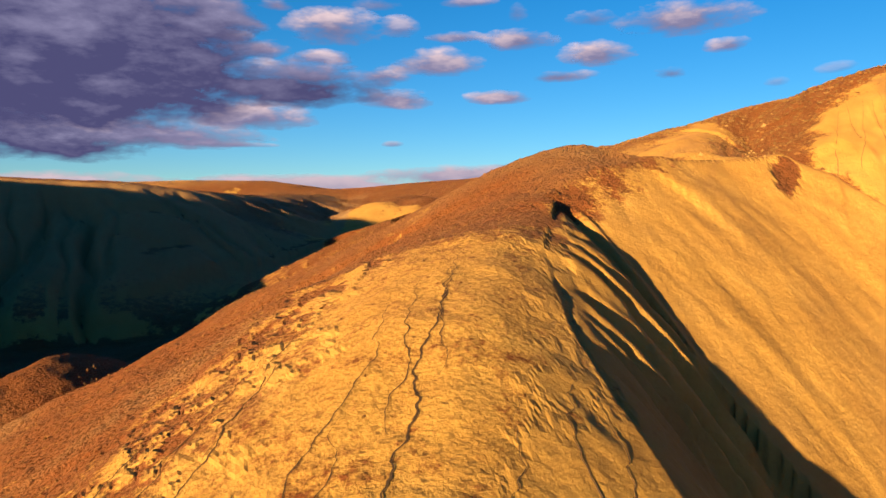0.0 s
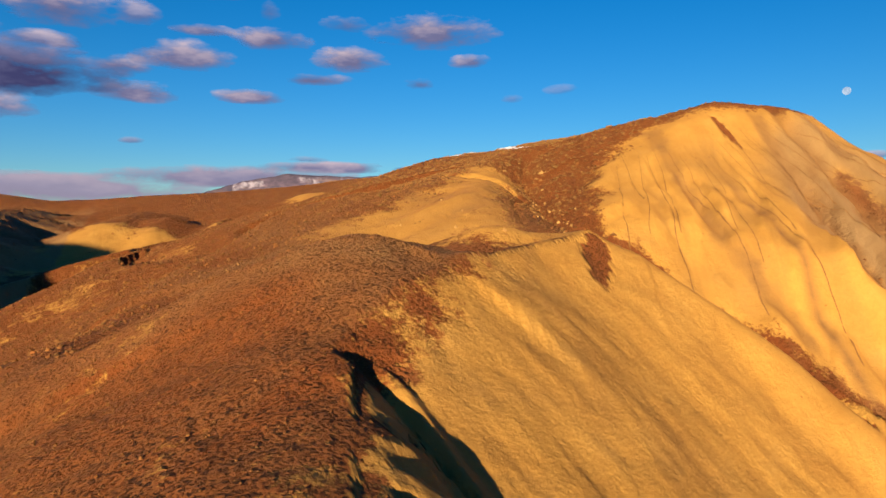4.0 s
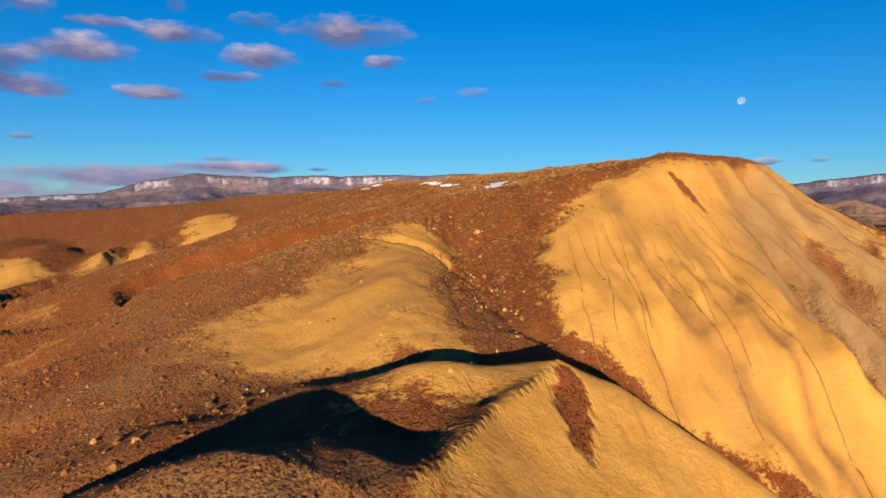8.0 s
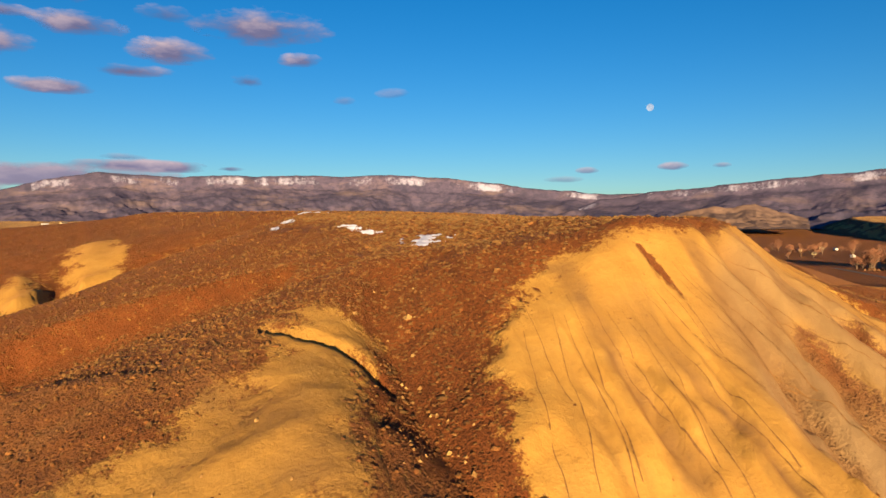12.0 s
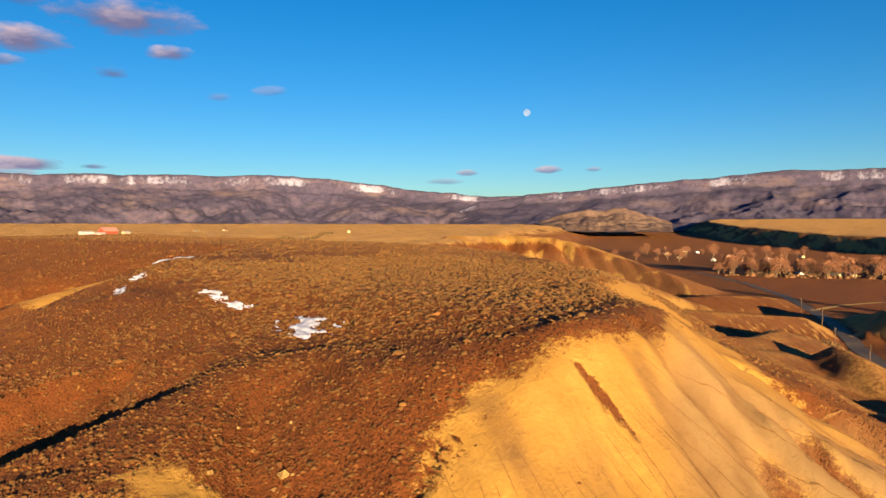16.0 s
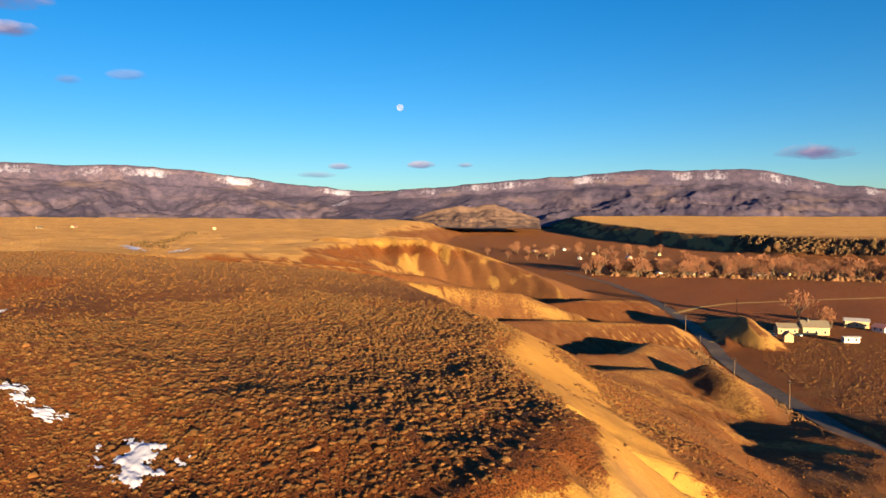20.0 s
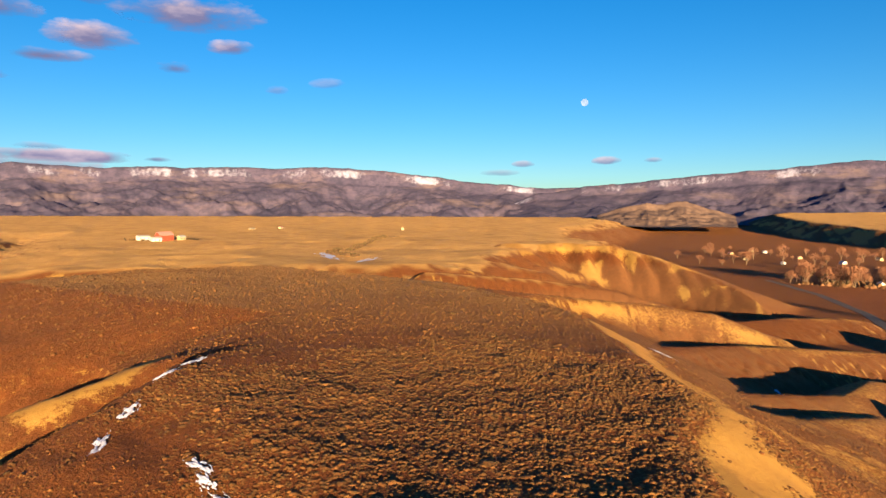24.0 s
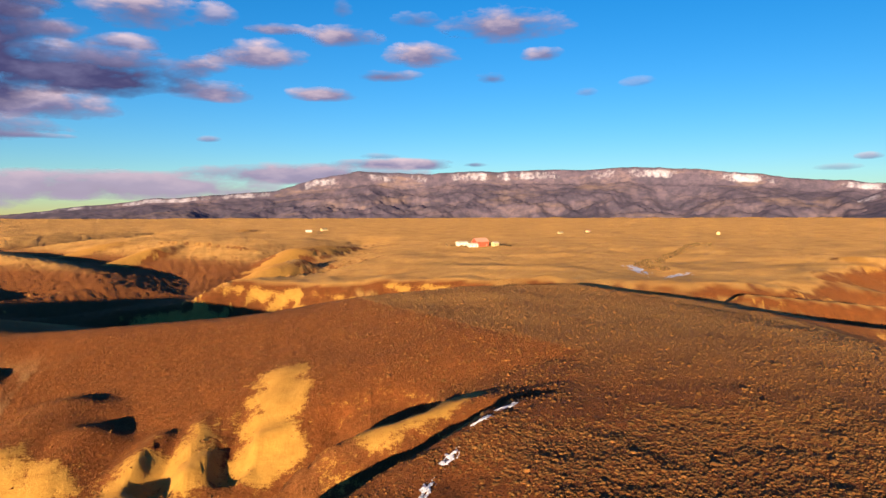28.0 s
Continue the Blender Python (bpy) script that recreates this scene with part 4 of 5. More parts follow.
HIGH_CLOUDS = [  # yaw, elevation, width and height in degrees, thickness
    (-19.5, 14.7, 10.0, 2.8), (-13.0, 12.6, 5.4, 2.0), (-22.7, 12.6, 3.4, 1.1, 0.9), (-18.5, 10.9, 3.2, 1.0, 0.9), (-5.2, 9.6, 5.2, 1.2), (-9.9, 11.1, 6.1, 1.0), (-6.8, 13.9, 5.7, 1.8),
    (-1.6, 14.3, 4.4, 0.9, 0.9), (-0.2, 12.2, 7.0, 2.3), (4.3, 11.2, 5.7, 1.8), (-12.6, 15.2, 3.9, 1.4, 0.7), (2.9, 15.0, 3.1, 1.7, 0.7), (8.1, 14.8, 7.4, 3.0), (12.6, 16.4, 2.6, 1.0, 0.9),
    (4.7, 16.7, 3.9, 1.0, 0.6), (-2.8, 16.9, 4.4, 1.0, 0.8), (-6.6, 16.0, 1.7, 1.6, 0.5), (13.6, 13.1, 3.9, 1.6)]
DARK_CLOUDS = [  # the bank and its tatters: the same, then paleness and bulk
    (26.6, 11.5, 20, 11, 1, 0, 1.7), (47, 13, 24, 14, 1, 0, 1.6), (11.0, 10.2, 13, 3.4, 1, 0, 1.2), (18.9, 14.5, 8.7, 4.4, 1, 0, 1.2), (14.9, 7.9, 9.6, 2.3, 1, 0, 1.1), (22.3, 6.4, 14.8, 2.6, 1, 0, 1.2),
    (29.2, 6.3, 14.8, 5.2, 1, 0, 1.3), (3.4, 9.5, 6.5, 1.7, 1, 0, 1.0), (14.0, 11.4, 5.2, 1.7), (9.2, 12.6, 5.2, 1.2, 0.9)]
LOW_CLOUDS = [  # pale banks on the horizon and small wisps
    (16.1, 13.9, 3.5, 0.9), (3.5, 6.0, 1.7, 0.5, 0.7), (16.6, 5.8, 7, 0.5, 0.9), (-26, 9.7, 1.6, 0.7, 0.4), (-30, 10.3, 2.6, 0.8, 0.35), (-9.5, 4.9, 3, 0.5, 0.5),
    (11, 2.2, 22, 2.0, 1, 0.7, 1.4), (27, 1.6, 20, 3.0, 1, 0.6, 1.3), (-4, 3.3, 17, 1.6, 1, 0.45, 1.3), (-11, 4.2, 11, 0.9, 1, 0.2, 1.2), (-17, 4.2, 2.4, 0.5),
    (-81.5, 5.0, 5, 1.3), (-52, 4.4, 2.0, 0.6, 0.8), (-45.5, 4.2, 1.6, 0.5, 0.7), (-43.6, 3.5, 3, 0.5, 0.5), (-55.5, 4.4, 1.2, 0.4, 0.6)]
for deep, row in enumerate(DARK_CLOUDS + LOW_CLOUDS + HIGH_CLOUDS):
    cloud(*row, *(1.0, 0.0, 1.0)[len(row) - 4:], far=4560 + 8 * deep)

bm = bmesh.new()
bmesh.ops.create_icosphere(bm, subdivisions=4, radius=21)
me = bpy.data.meshes.new("moon")
bm.to_mesh(me)
bm.free()
me.materials.append(MOON)
moon = new("moon", me)
moon.location = sky_place(-50.24, 8.95, 4400)
tagged(moon, "pale nearly full moon in the evening sky", "moon", kind="structure")


# ---- scrub and bunch grass ----
def slope_at(x, y):
    h = heights_at(x, y)
    return h, np.hypot(heights_at(x + 0.5, y) - h, heights_at(x, y + 0.5) - h) / 0.5


def clumps(name, label, category, x, y, h, r, tall, mat, rng, smooth=True, wide=1.0):
    """Small ragged mounds, one at each place, all of them one mesh."""
    n, k = len(x), 4
    ang = np.linspace(0, 2 * np.pi, k, endpoint=False)[None, :] + rng.uniform(0, 6.28, n)[:, None]
    ring = []
    for scale, up, jit in ((1.0, -0.2, 0.35), (0.62, 0.5, 0.4)):
        rad = r[:, None] * scale * (1 + jit * rng.uniform(-1, 1, (n, k)))
        ring.append(np.stack([x[:, None] + rad * np.cos(ang), y[:, None] + rad * np.sin(ang), (h + tall * up)[:, None] + tall[:, None] * 0.25 * rng.uniform(-1, 1, (n, k))], -1))
    tip = np.stack([x + 0.35 * r * rng.uniform(-1, 1, n), y + 0.35 * r * rng.uniform(-1, 1, n), h + tall], -1)[:, None]
    verts = np.concatenate([ring[0], ring[1], tip], 1)
    if wide != 1.0:
        ex, ey = (y - CENTRE[1]), -(x - CENTRE[0])
        ln = np.hypot(ex, ey)
        ex, ey = (ex / ln)[:, None], (ey / ln)[:, None]
        along_ = (verts[..., 0] - x[:, None]) * ex + (verts[..., 1] - y[:, None]) * ey
        verts[..., 0] += along_ * ex * (wide - 1)
        verts[..., 1] += along_ * ey * (wide - 1)
    j = np.arange(k)
    jn = (j + 1) % k
    tri = np.concatenate([np.stack([j, jn, k + jn], -1), np.stack([j, k + jn, k + j], -1), np.stack([k + j, k + jn, np.full(k, 2 * k)], -1)])
    faces = (tri[None] + (np.arange(n) * (2 * k + 1))[:, None, None]).reshape(-1, 3)
    ob = mesh_object(name, verts.reshape(-1, 3), faces, mat, smooth=smooth)
    return tagged(ob, label, category, kind="stuff")


def tufts(label, box, count, size, seed, cover=0.45, squat=0.7, name="scrub", mat=None, where=None):
    """Clumps over a box of the plan, where the ground is overgrown."""
    rng = np.random.RandomState(seed)
    x, y = rng.uniform(box[0], box[1], count), rng.uniform(box[2], box[3], count)
    h, steep = slope_at(x, y)
    if where is None:
        kinds = ground_kinds(x, y, h, steep, height(x, y)[1])[0]
        keep = kinds + 0.35 * fbm(x, y, 3.5, 3) + rng.uniform(-0.25, 0.25, count) > cover
    else:
        keep = where(x, y) > rng.uniform(0, 1, count)
    margin = np.minimum(np.minimum(x - box[0], box[1] - x), np.minimum(y - box[2], box[3] - y)) / (0.16 * min(box[1] - box[0], box[3] - box[2]))
    keep &= margin + 0.5 * fbm(x, y, 12, 3) > rng.uniform(0, 1, count)
    x, y, h = x[keep], y[keep], h[keep]
    r = size * rng.lognormal(0, 0.35, len(x)) * 0.5
    return clumps(name, label, name, x, y, h, r, r * squat * rng.uniform(0.7, 1.6, len(x)), mat or SCRUB, rng, name != "clod")


tufts("dry brown scrub and bunch grass on the flat top", (50, 124, 78, 160), 27000, 0.48, 11, 0.35, 0.28)
tufts("pale bunch grass between the scrub on the flat top", (50, 124, 78, 160), 13000, 0.40, 24, 0.35, 0.4, mat=GOLD)
tufts("dry tawny scrub on the flat top further off", (52, 195, 150, 335), 24000, 0.5, 12, squat=0.42)
tufts("dry reddish scrub on the long western slope", (-30, 60, 56, 160), 28000, 0.26, 13, squat=0.5)
tufts("dry brown grass clumps on the near ridge", (-28, 22, -5, 60), 14000, 0.09, 14, 0.6)
tufts("sparse dry scrub across the western draw", (-70, 72, 165, 290), 14000, 0.36, 15, squat=0.4)
tufts("dry scrub on the eastern slope below the rim", (75, 260, 40, 200), 20000, 0.34, 16, squat=0.45)
tufts("pale clay boulders fallen into the ravine", (22, 50, 56, 95), 350, 0.30, 17, name="clod", mat=CLOD, squat=0.9, where=lambda x, y: 0.9 * band(x, y, RAVINE[:6], 3.0))
tufts("scattered clay clods on the slope below the spur", (-5, 30, 52, 80), 70, 0.24, 18, name="clod", mat=CLOD, squat=0.9, where=lambda x, y: x * 0 + 1)
tufts("tangled dark brush along the road", (225, 420, 60, 160), 9000, 0.8, 19, name="brush", mat=BRUSH, squat=1.2, where=lambda x, y: band(x + 9, y - 9, ROAD[2:7], 5.0))
tufts("tall orange weeds beside the farmyard", (255, 450, 40, 130), 9000, 0.8, 20, name="brush", mat=SCRUB, squat=0.28, where=lambda x, y: 0.8 * (inside(x, y, [(262, 78), (345, 128), (430, 118), (420, 70), (300, 45)]) & (along(x, y, ROAD)[0] > 7)))


tufts("russet willow thicket below the bare trees", (720, 1010, -40, 400), 9000, 4.5, 21, name="brush", mat=THICKET, squat=0.8, where=lambda x, y: 0.9 * band(x, y, [(745, 385), (800, 290), (850, 180), (880, 60), (900, -30)], 22) + 0.35 * band(x, y, [(840, 385), (900, 250), (960, 60)], 45))

tufts("dark juniper brush on the bench slope", (1280, 1520, -420, 420), 14000, 7.0, 22, name="brush", mat=BRUSH, squat=0.7, where=lambda x, y: 0.75 * band(x + 22, y, BENCH[:4], 26, 8))
tufts("pale rabbitbrush scattered on the slope beside the ravine", (14, 62, 68, 128), 9000, 0.32, 23, 0.5, 0.42, mat=GOLD)


# ---- road, snow, houses, trees ----
def part(name, bm, mat, parent, label=""):
    me = bpy.data.meshes.new(name)
    bm.to_mesh(me)
    bm.free()
    me.materials.append(mat)
    ob = new(name, me)
    ob.parent = parent
    return tagged(ob, label)


def thing(name, label, category, m, group=""):
    ob = new(name)
    ob.matrix_basis = m
    return tagged(ob, label, category, group)


def stand(x, y, turn=0.0, sink=0.0, size=1.0):
    """A pose on the ground."""
    return pose(x, y, float(heights_at([x], [y])[0]) - sink, 0, 0, turn) @ Matrix.Scale(size, 4)


def box(bm, x0, x1, y0, y1, z0, z1):
    v = [bm.verts.new(p) for p in ((x0, y0, z0), (x1, y0, z0), (x1, y1, z0), (x0, y1, z0), (x0, y0, z1), (x1, y0, z1), (x1, y1, z1), (x0, y1, z1))]
    for q in ((3, 2, 1, 0), (4, 5, 6, 7), (0, 1, 5, 4), (1, 2, 6, 5), (2, 3, 7, 6), (3, 0, 4, 7)):
        bm.faces.new([v[k] for k in q])


def boxes(*rows):
    bm = bmesh.new()
    for row in rows:
        box(bm, *row)
    return bm


def gable(w, d, z, rise, over=0.5, thick=0.18):
    """A gabled roof over a body w by d, its ridge along x."""
    bm = bmesh.new()
    a, b = w / 2 + over, d / 2 + over
    drop = rise * over / (d / 2)
    prof = [(-b, z - drop), (0, z + rise), (b, z - drop), (b, z - drop + thick), (0, z + rise + thick * 1.2), (-b, z - drop + thick)]
    ends = [[bm.verts.new((s * a, y, h)) for y, h in prof] for s in (-1, 1)]
    for k in range(6):
        j = (k + 1) % 6
        bm.faces.new((ends[0][k], ends[0][j], ends[1][j], ends[1][k]))
    bm.faces.new(ends[0][::-1])
    bm.faces.new(ends[1])
    return bm


def body(w, d, h, rise):
    """Walls with gable ends."""
    bm = bmesh.new()
    prof = [(-d / 2, -1.0), (d / 2, -1.0), (d / 2, h), (0, h + rise - 0.02), (-d / 2, h)]
    ends = [[bm.verts.new((s * w / 2, y, z)) for y, z in prof] for s in (-1, 1)]
    for k in range(5):
        j = (k + 1) % 5
        bm.faces.new((ends[0][k], ends[0][j], ends[1][j], ends[1][k]))
    bm.faces.new(ends[0][::-1])
    bm.faces.new(ends[1])
    return bm


def building(name, label, x, y, turn, w, d, h, rise, wall, roof, windows=3, storeys=1, wing=None, chimney=False, group=""):
    ob = thing(name, label, "house" if "house" in name else "outbuilding", stand(x, y, turn), group)
    part("wall", body(w, d, h, rise), wall, ob)
    part("roof", gable(w, d, h, rise), roof, ob)
    for s in range(storeys):
        for k in range(windows):
            cx, cz = -w / 2 + w * (k + 0.5) / windows, 1.0 + s * 2.8
            for side in (-1, 1):
                if s == 0 and k == windows // 2 and side < 0 and windows > 1:
                    part("door", boxes((cx - 0.5, cx + 0.5, side * d / 2 - 0.06, side * d / 2 + 0.06, 0, 2.1)), WOOD, ob)
                    continue
                pane = part("window", boxes((cx - 0.6, cx + 0.6, side * d / 2 - 0.06, side * d / 2 + 0.06, cz - 0.1, cz + 1.3)), WHITE, ob)
                part("pane", boxes((cx - 0.5, cx + 0.5, side * d / 2 - 0.08, side * d / 2 + 0.08, cz, cz + 1.2)), GLASS, pane)
    if wing:
        ww, wd, wh, wr, off = wing
        bm = body(wd, ww, wh, wr)
        bmesh.ops.rotate(bm, cent=(0, 0, 0), matrix=Matrix.Rotation(radians(90), 3, "Z"), verts=bm.verts)
        bmesh.ops.translate(bm, vec=(off, -d / 2 - wd / 2 + 1.5, 0), verts=bm.verts)
        part("wing_wall", bm, wall, ob)
        bm = gable(wd, ww, wh, wr)
        bmesh.ops.rotate(bm, cent=(0, 0, 0), matrix=Matrix.Rotation(radians(90), 3, "Z"), verts=bm.verts)
        bmesh.ops.translate(bm, vec=(off, -d / 2 - wd / 2 + 1.5, 0), verts=bm.verts)
        part("wing_roof", bm, roof, ob)
    if chimney:
        part("chimney", boxes((w * 0.2, w * 0.2 + 0.8, 0.6, 1.4, h, h + rise + 0.9)), SHINGLE, ob)
    return ob


def draped(name, label, category, line, width, mat, lift, across=5, step=2.0, kind="structure"):
    """A strip along a line of (x, y), laid on the ground."""
    pts = np.array([p[:2] for p in line], float)
    run = np.concatenate([[0], np.cumsum(np.hypot(*np.diff(pts, axis=0).T))])
    s = np.arange(0, run[-1], step)
    smooth = np.ones(9) / 9
    x, y = (np.convolve(np.pad(np.interp(s, run, pts[:, k]), 4, mode="edge"), smooth, "valid") for k in (0, 1))
    tx, ty = np.gradient(x), np.gradient(y)
    ln = np.hypot(tx, ty)
    u = np.linspace(-width / 2, width / 2, across)
    gx_, gy_ = x[:, None] + u * (ty / ln)[:, None], y[:, None] - u * (tx / ln)[:, None]
    z = heights_at(gx_.ravel(), gy_.ravel()).reshape(gx_.shape)
    z = np.maximum(z.mean(1, keepdims=True), z) + lift
    ob = mesh_object(name, np.stack([gx_, gy_, z], -1).reshape(-1, 3), grid_faces(len(s), across), mat)
    return tagged(ob, label, category, kind=kind)


draped("road", "grey two-lane asphalt road curving along the valley", "road", ROAD, 7.0, ASPHALT, 0.10)
draped("track", "pale dirt track to the farmyard", "track", [(372, 154), (400, 146), (428, 140), (462, 128)], 3.5, CLOD, 0.14)
draped("track", "pale dirt lane along the field edge", "track", [(470, 203), (520, 200), (560, 190), (620, 150), (700, 90)], 4.0, CLOD, 0.14)


def snow_patch(cx, cy, rx, ry, turn, seed):
    """Old snow with a ragged edge and grass showing through."""
    n = 60
    u, v = np.meshgrid(np.linspace(-1.3, 1.3, n), np.linspace(-1.3, 1.3, n), indexing="ij")
    c, s = math.cos(radians(turn)), math.sin(radians(turn))
    x, y = cx + u * rx * c - v * ry * s, cy + u * rx * s + v * ry * c
    q = 1 - np.hypot(u, v) + 0.75 * fbm(u * 3 + seed, v * 3, 1.6, 4, 0.65)
    z = heights_at(x.ravel(), y.ravel()).reshape(x.shape) + np.clip(0.25 * q, -0.1, 0.22) + 0.05
    f = grid_faces(n, n)
    f = f[(q.ravel()[f] > 0.12).all(1)]
    used = np.unique(f)
    new_of = np.zeros(n * n, int)
    new_of[used] = np.arange(len(used))
    ob = mesh_object("snow_patch", np.stack([x, y, z], -1).reshape(-1, 3)[used], new_of[f], SNOW)
    return tagged(ob, "thin patch of old snow lying in dry grass", "snow", "snow patches")


for row in [(53.8, 104.8, 1.9, 4.2, -10, 1), (54.4, 119.0, 0.7, 2.6, 5, 2), (54.6, 124, 0.6, 1.8, 0, 3), (55.2, 127.5, 0.6, 2.4, 4, 4), (50, 141.3, 0.7, 2.4, -30, 5), (54.8, 148.2, 0.8, 2.2, -40, 6),
            (62, 157.5, 0.5, 2.6, -50, 7), (67.5, 162.5, 0.5, 3.2, -50, 8), (256, 452, 5, 30, -18, 9), (262, 418, 12, 5, 30, 10), (203, 176, 2, 4, 0, 12), (262, 168, 2, 4, 20, 13)]:
    snow_patch(*row)

building("farmhouse", "cream farmhouse with a steep brown roof and a low wing", 437, 119, 118, 13, 8.5, 4.2, 2.8, CREAM, SHINGLE, 3, 1, (6, 9, 3.0, 2.0, -2), True)
building("farmhouse", "low cream house beside the larger farmhouse", 431, 131, 118, 10, 7, 3.2, 2.0, CREAM, SHINGLE, 3)
building("shed", "small cream gabled shed by the farmyard", 402, 125, 30, 4.2, 4.2, 3.2, 1.8, CREAM, SHINGLE, 1)
building("farmhouse", "yellow house with a shallow tin roof beyond the yard", 482, 104, 100, 12, 8, 3.6, 1.2, CREAM, TIN, 3, 1)
building("shed", "low shed with a red roof", 470, 91, 60, 7, 6, 2.6, 1.6, WHITE, ROSE, 2)
building("trailer", "long white trailer parked in the yard", 419, 100, 125, 7.5, 2.6, 2.7, 0.35, WHITE, TIN, 2)
building("barn", "red barn with a rose roof on the open flats", 262, 790, 15, 15, 10, 5.5, 3.4, RED, ROSE, 3)
building("shed", "long white shed beside the red barn", 243, 795, 10, 12, 6, 3.4, 1.2, WHITE, TIN, 3)
building("shed", "white machine shed beside the red barn", 252, 783, 5, 9, 5, 3.0, 1.2, WHITE, TIN, 2)
building("shed", "cream lean shed beyond the red barn", 277, 784, 20, 7, 5, 3.2, 1.2, CREAM, TIN, 2)
for k, (hx, hy, turn) in enumerate([(778, 318, 30), (796, 290, 70), (806, 280, 60), (838, 232, 40), (846, 222, 80), (853, 206, 50), (1010, 520, 30), (1060, 600, 20), (1180, 690, 60), (1280, 680, 40), (1310, 720, 10),
                                    (1150, 560, 30), (1080, 470, 50), (1210, 470, 60), (900, 640, 20), (980, 730, 40), (560, 1250, 10), (640, 1300, 30), (120, 1400, 0), (150, 1420, 30), (840, 1180, 50)]):
    building("farmhouse", "small far-off white house among bare trees", hx, hy, turn, 9 + k % 4, 6.0, 2.8, 1.8, (WHITE, CREAM, CREAM)[k % 3], (TIN, SHINGLE, ROSE)[k % 3], 3, group="far houses in the valley")


def car(x, y, turn, mat, label):
    ob = thing("car", label, "car", stand(x, y, turn))
    bm = boxes((-2.2, 2.2, -0.9, 0.9, 0.35, 1.0))
    bmesh.ops.bevel(bm, geom=bm.edges, offset=0.15, segments=2, affect="EDGES")
    part("body", bm, mat, ob)
    bm = boxes((-1.3, 1.0, -0.8, 0.8, 0.98, 1.55))
    for v in bm.verts:
        if v.co.z > 1.3:
            v.co.x *= 0.75
    part("cabin", bm, GLASS, ob)
    for wx in (-1.4, 1.4):
        for wy in (-0.85, 0.85):
            bm = bmesh.new()
            bmesh.ops.create_cone(bm, cap_ends=True, segments=14, radius1=0.36, radius2=0.36, depth=0.24, matrix=pose(wx, wy, 0.36, 90))
            part("wheel", bm, RUBBER, ob)


car(424, 124, 60, WHITE, "white car parked in the farmyard")
car(420, 128, 75, TIN, "silver car parked in the farmyard")
car(408, 133, 100, WHITE, "white pickup parked by the shed")


def utility_pole(x, y, turn):
    ob = thing("utility_pole", "weathered wooden utility pole with a crossarm", "pole", stand(x, y, turn, 0.3), "utility poles along the road")
    bm = bmesh.new()
    bmesh.ops.create_cone(bm, cap_ends=True, segments=8, radius1=0.17, radius2=0.11, depth=9.6, matrix=pose(0, 0, 4.8))
    part("pole", bm, WOOD, ob)
    part("crossarm", boxes((-1.2, 1.2, -0.07, 0.07, 8.7, 8.86)), WOOD, ob)
    for px_ in (-1.05, -0.4, 0.4, 1.05):
        part("insulator", boxes((px_ - 0.05, px_ + 0.05, -0.05, 0.05, 8.86, 9.05)), GLASS, ob)


for px, py in ((252, 98), (288, 122), (330, 146), (395, 172), (452, 202), (500, 172), (560, 140)):
    utility_pole(px, py, 40)


def bare_tree(seed):
    """A leafless cottonwood: tapered trunk, limbs, and a crown of many twigs."""
    rng = random.Random(seed)
    ob = thing("tree", "bare russet cottonwood tree in the valley", "tree", Matrix(), "bare trees along the river")
    bm = bmesh.new()

    def limb(a, b, r0, r1):
        d = b - a
        m = Matrix.Translation((a + b) / 2) @ d.to_track_quat("Z", "Y").to_matrix().to_4x4()
        bmesh.ops.create_cone(bm, cap_ends=False, segments=6, radius1=r0, radius2=r1, depth=d.length, matrix=m)

    limb(Vector((0, 0, -0.5)), Vector((0.2, 0.1, 3.6)), 0.42, 0.30)
    lobes = []
    for k in range(7):
        a = k * 2.4 + rng.uniform(-0.4, 0.4)
        reach_ = rng.uniform(1.6, 3.8)
        end = Vector((math.cos(a) * reach_, math.sin(a) * reach_, rng.uniform(5.0, 9.0)))
        limb(Vector((0.2, 0.1, rng.uniform(2.4, 3.6))), end, 0.2, 0.06)
        lobes.append((end, rng.uniform(1.5, 2.5)))
    lobes.append((Vector((0, 0, 9.0)), 2.2))
    part("trunk", bm, BARK, ob)
    bm = bmesh.new()
    for c, r in lobes:
        for _ in range(46):
            v = Vector((rng.gauss(0, 1), rng.gauss(0, 1), rng.gauss(0, 0.9)))
            p = c + v.normalized() * r * rng.uniform(0.35, 1.1)
            out = (p - c).normalized() + Vector((0, 0, 0.5))
            side = out.cross(Vector((rng.uniform(-1, 1), rng.uniform(-1, 1), rng.uniform(-1, 1)))).normalized() * rng.uniform(0.12, 0.3)
            q = p + out * rng.uniform(0.5, 1.1)
            bm.faces.new([bm.verts.new(w) for w in (p - side, p + side, q)])
    part("crown", bm, TWIG, ob)
    return ob


kinds_of_tree = [bare_tree(k) for k in range(4)]
rng = random.Random(5)
spots = []
for k in range(230):
    u = rng.random()
    bx, by = 738 + 115 * min(u * 1.6, 1) - 40 * max(0, u - 0.62), 380 - 400 * u
    back = rng.uniform(0, 1) ** 1.3 * (170 if u > 0.25 else 70)
    spots.append((bx + back * 0.9 + rng.uniform(-12, 12), by + back * 0.35 + rng.uniform(-12, 12)))
spots += [(470 + rng.uniform(-12, 12), 115 + rng.uniform(-18, 18)) for _ in range(4)] + [(900 + rng.uniform(0, 420), 430 + rng.uniform(0, 330)) for _ in range(40)]
for k, (tx_, ty_) in enumerate(spots):
    m = stand(tx_, ty_, rng.uniform(0, 360), 0.2, rng.uniform(0.75, 1.55))
    proto = kinds_of_tree[k % 4]
    if k < 4:
        proto.matrix_basis = m
    else:
        copy_thing(proto, m)

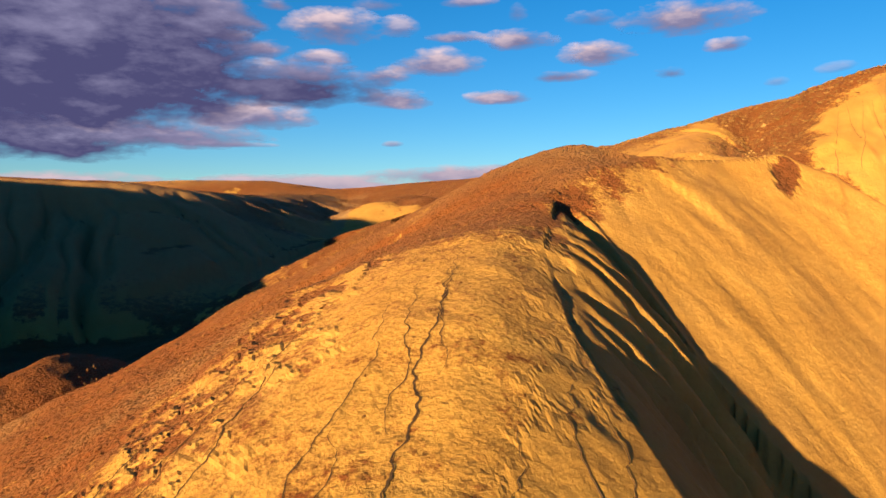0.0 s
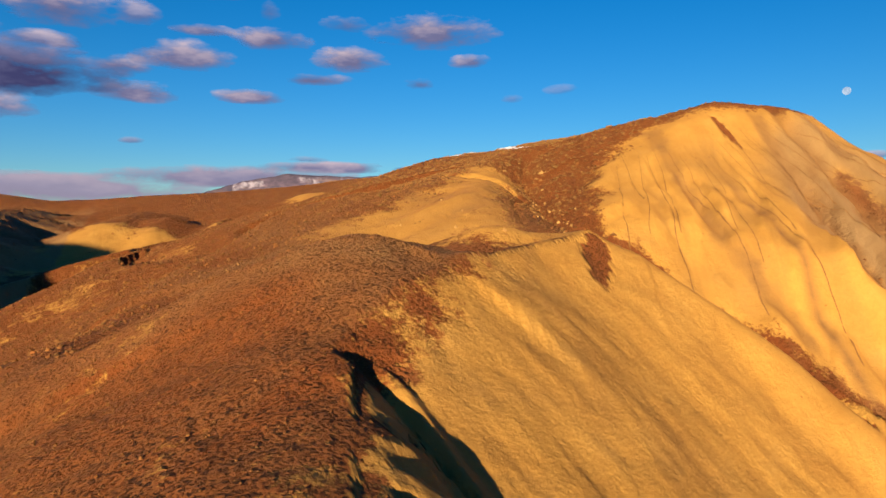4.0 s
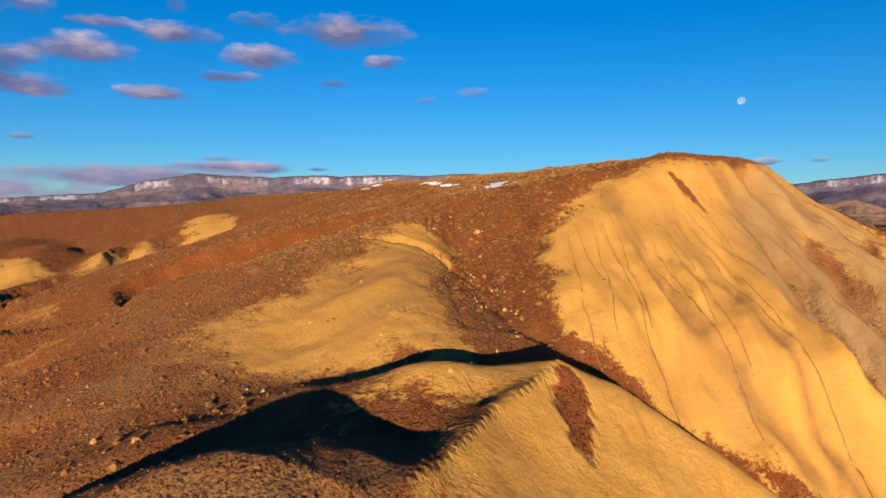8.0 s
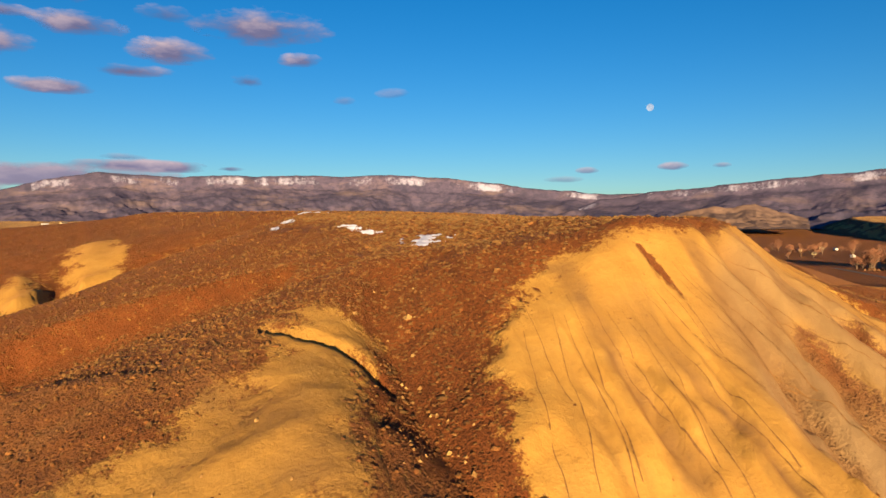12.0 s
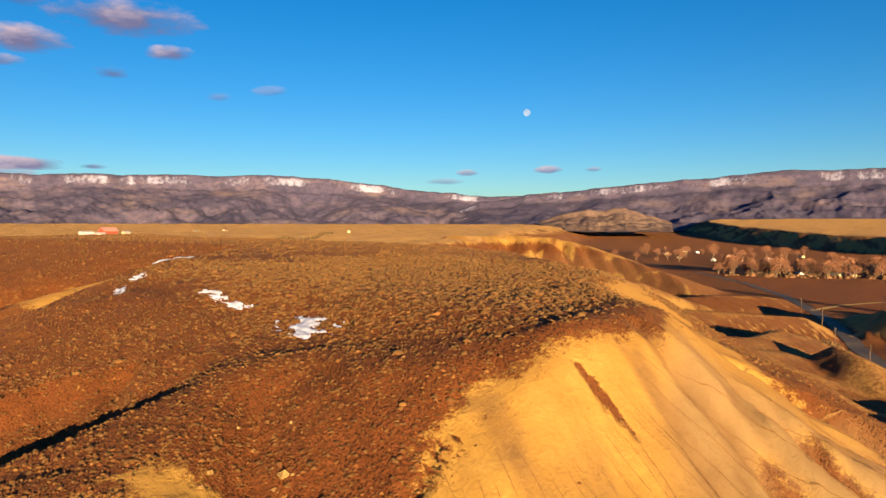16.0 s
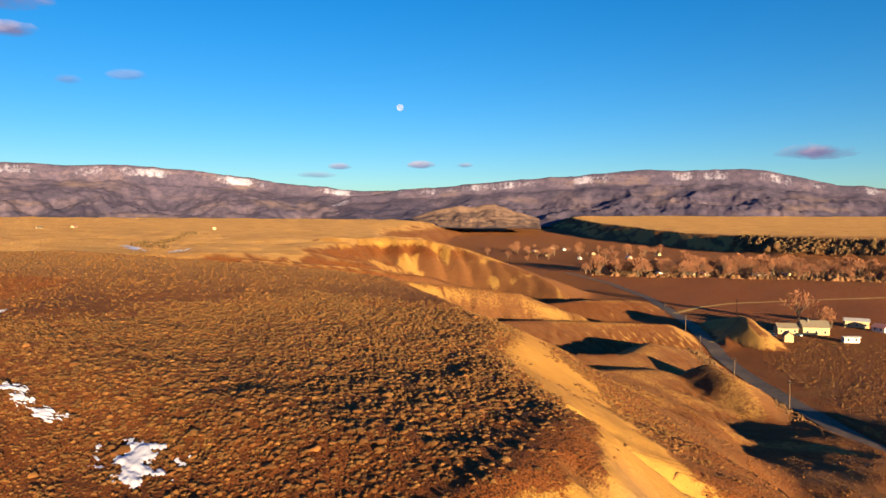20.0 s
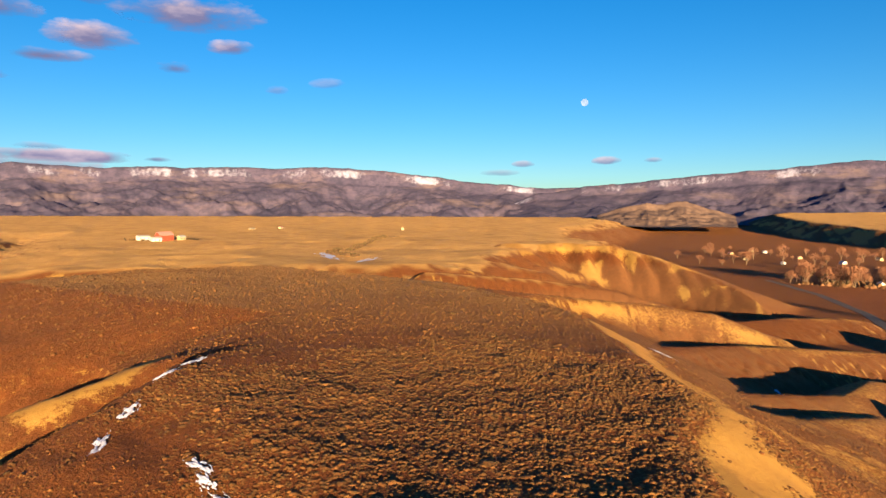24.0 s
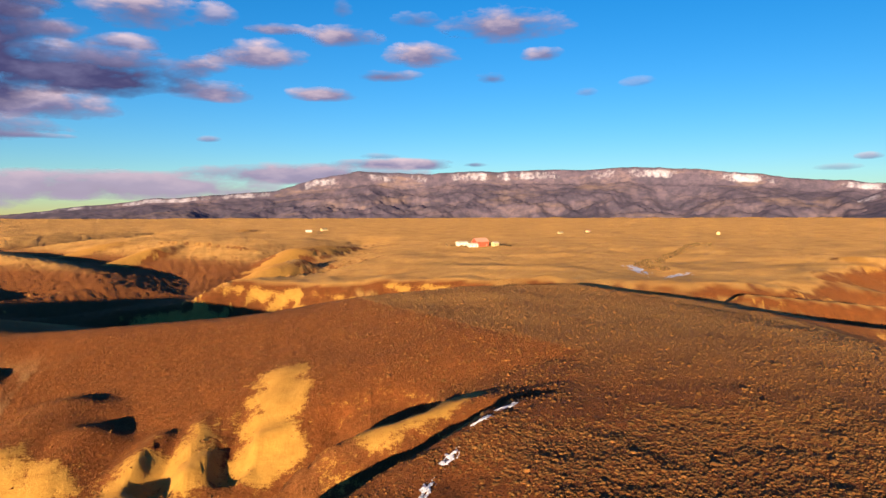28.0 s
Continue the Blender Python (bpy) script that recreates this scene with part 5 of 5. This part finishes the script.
# brush along the ditch on the flats and round the red barn
rng2 = np.random.RandomState(3)
ditch = np.array([(271, 444), (268, 470), (290, 500), (330, 548), (366, 595), (450, 690), (560, 810)], float)
run = np.concatenate([[0], np.cumsum(np.hypot(*np.diff(ditch, axis=0).T))])
at = rng2.uniform(0, run[-1], 900)
dx, dy = np.interp(at, run, ditch[:, 0]) + rng2.normal(0, 1.3, 900), np.interp(at, run, ditch[:, 1]) + rng2.normal(0, 1.3, 900)
clumps("hedge", "dark brush growing along a dry ditch", "brush", dx, dy, heights_at(dx, dy), rng2.uniform(0.8, 2.0, 900), rng2.uniform(1.0, 2.6, 900), BRUSH, rng2)
bx_, by_ = rng2.uniform(225, 300, 120), rng2.uniform(786, 806, 120)
clumps("hedge", "dark brush round the barnyard", "brush", bx_, by_, heights_at(bx_, by_), rng2.uniform(0.8, 1.8, 120), rng2.uniform(0.8, 2.0, 120), BRUSH, rng2)


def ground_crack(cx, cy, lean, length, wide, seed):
    """A dry crack: its shaded gap painted as a thin ragged dark strip just over the ground."""
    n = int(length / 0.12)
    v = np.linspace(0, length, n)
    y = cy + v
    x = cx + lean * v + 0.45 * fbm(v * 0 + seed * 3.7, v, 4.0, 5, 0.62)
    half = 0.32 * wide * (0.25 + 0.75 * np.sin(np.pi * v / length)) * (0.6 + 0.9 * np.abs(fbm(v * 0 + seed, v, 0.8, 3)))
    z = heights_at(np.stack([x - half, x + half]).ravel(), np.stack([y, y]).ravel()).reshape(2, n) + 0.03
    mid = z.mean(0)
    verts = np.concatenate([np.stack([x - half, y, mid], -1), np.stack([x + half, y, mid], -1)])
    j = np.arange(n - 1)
    return tagged(mesh_object("ground_crack", verts, np.stack([j, j + n, j + n + 1, j + 1], -1), CRACKSHADE), "thin dark strip painted as the shaded gap of a clay crack", "crack", "cracks along the near ridge", "structure")


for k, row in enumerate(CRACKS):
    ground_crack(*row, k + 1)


def clay_rill(start, end, turn, shift, wide, seed):
    """A narrow rill down the nose's face: washed brown earth and the slot's shade as one ragged strip."""
    n = int((end - start) / 0.22)
    r = np.linspace(start, end, n)
    v = (r - start) / (end - start)
    phi = turn + shift * v**1.6 + 0.009 * fbm(r * 0 + seed * 2.3, r, 6.0, 3, 0.5)
    x, y = 58 + r * np.sin(phi), 101 - r * np.cos(phi)
    half = 0.5 * wide * (0.25 + 1.1 * v) * (0.5 + 0.9 * np.abs(fbm(r * 0 + seed, r, 1.1, 3)))
    ux, uy = half * np.cos(phi), half * np.sin(phi)
    z = heights_at(np.stack([x - ux, x + ux]).ravel(), np.stack([y - uy, y + uy]).ravel()).reshape(2, n) + 0.05
    verts = np.concatenate([np.stack([x - ux, y - uy, z[0]], -1), np.stack([x + ux, y + uy, z[1]], -1)])
    j = np.arange(n - 1)
    return tagged(mesh_object("rill", verts, np.stack([j, j + n, j + n + 1, j + 1], -1), RILL), "narrow brown rill strip, washed debris and slot shade in its colour", "rill", "rills down the clay face", "structure")


rng = random.Random(12)
for k in range(44):
    turn = -0.52 + 1.62 * k / 43 + rng.uniform(-0.014, 0.014)
    long = k % 3 == 0
    start = rng.uniform(24, 28) + 3.0 * abs(turn - 0.1)
    clay_rill(start, start + (rng.uniform(18, 25) if long else rng.uniform(6, 15)), turn, 0 if long else rng.choice((-0.03, 0.03)), 0.12 if long else 0.08, k + 1)
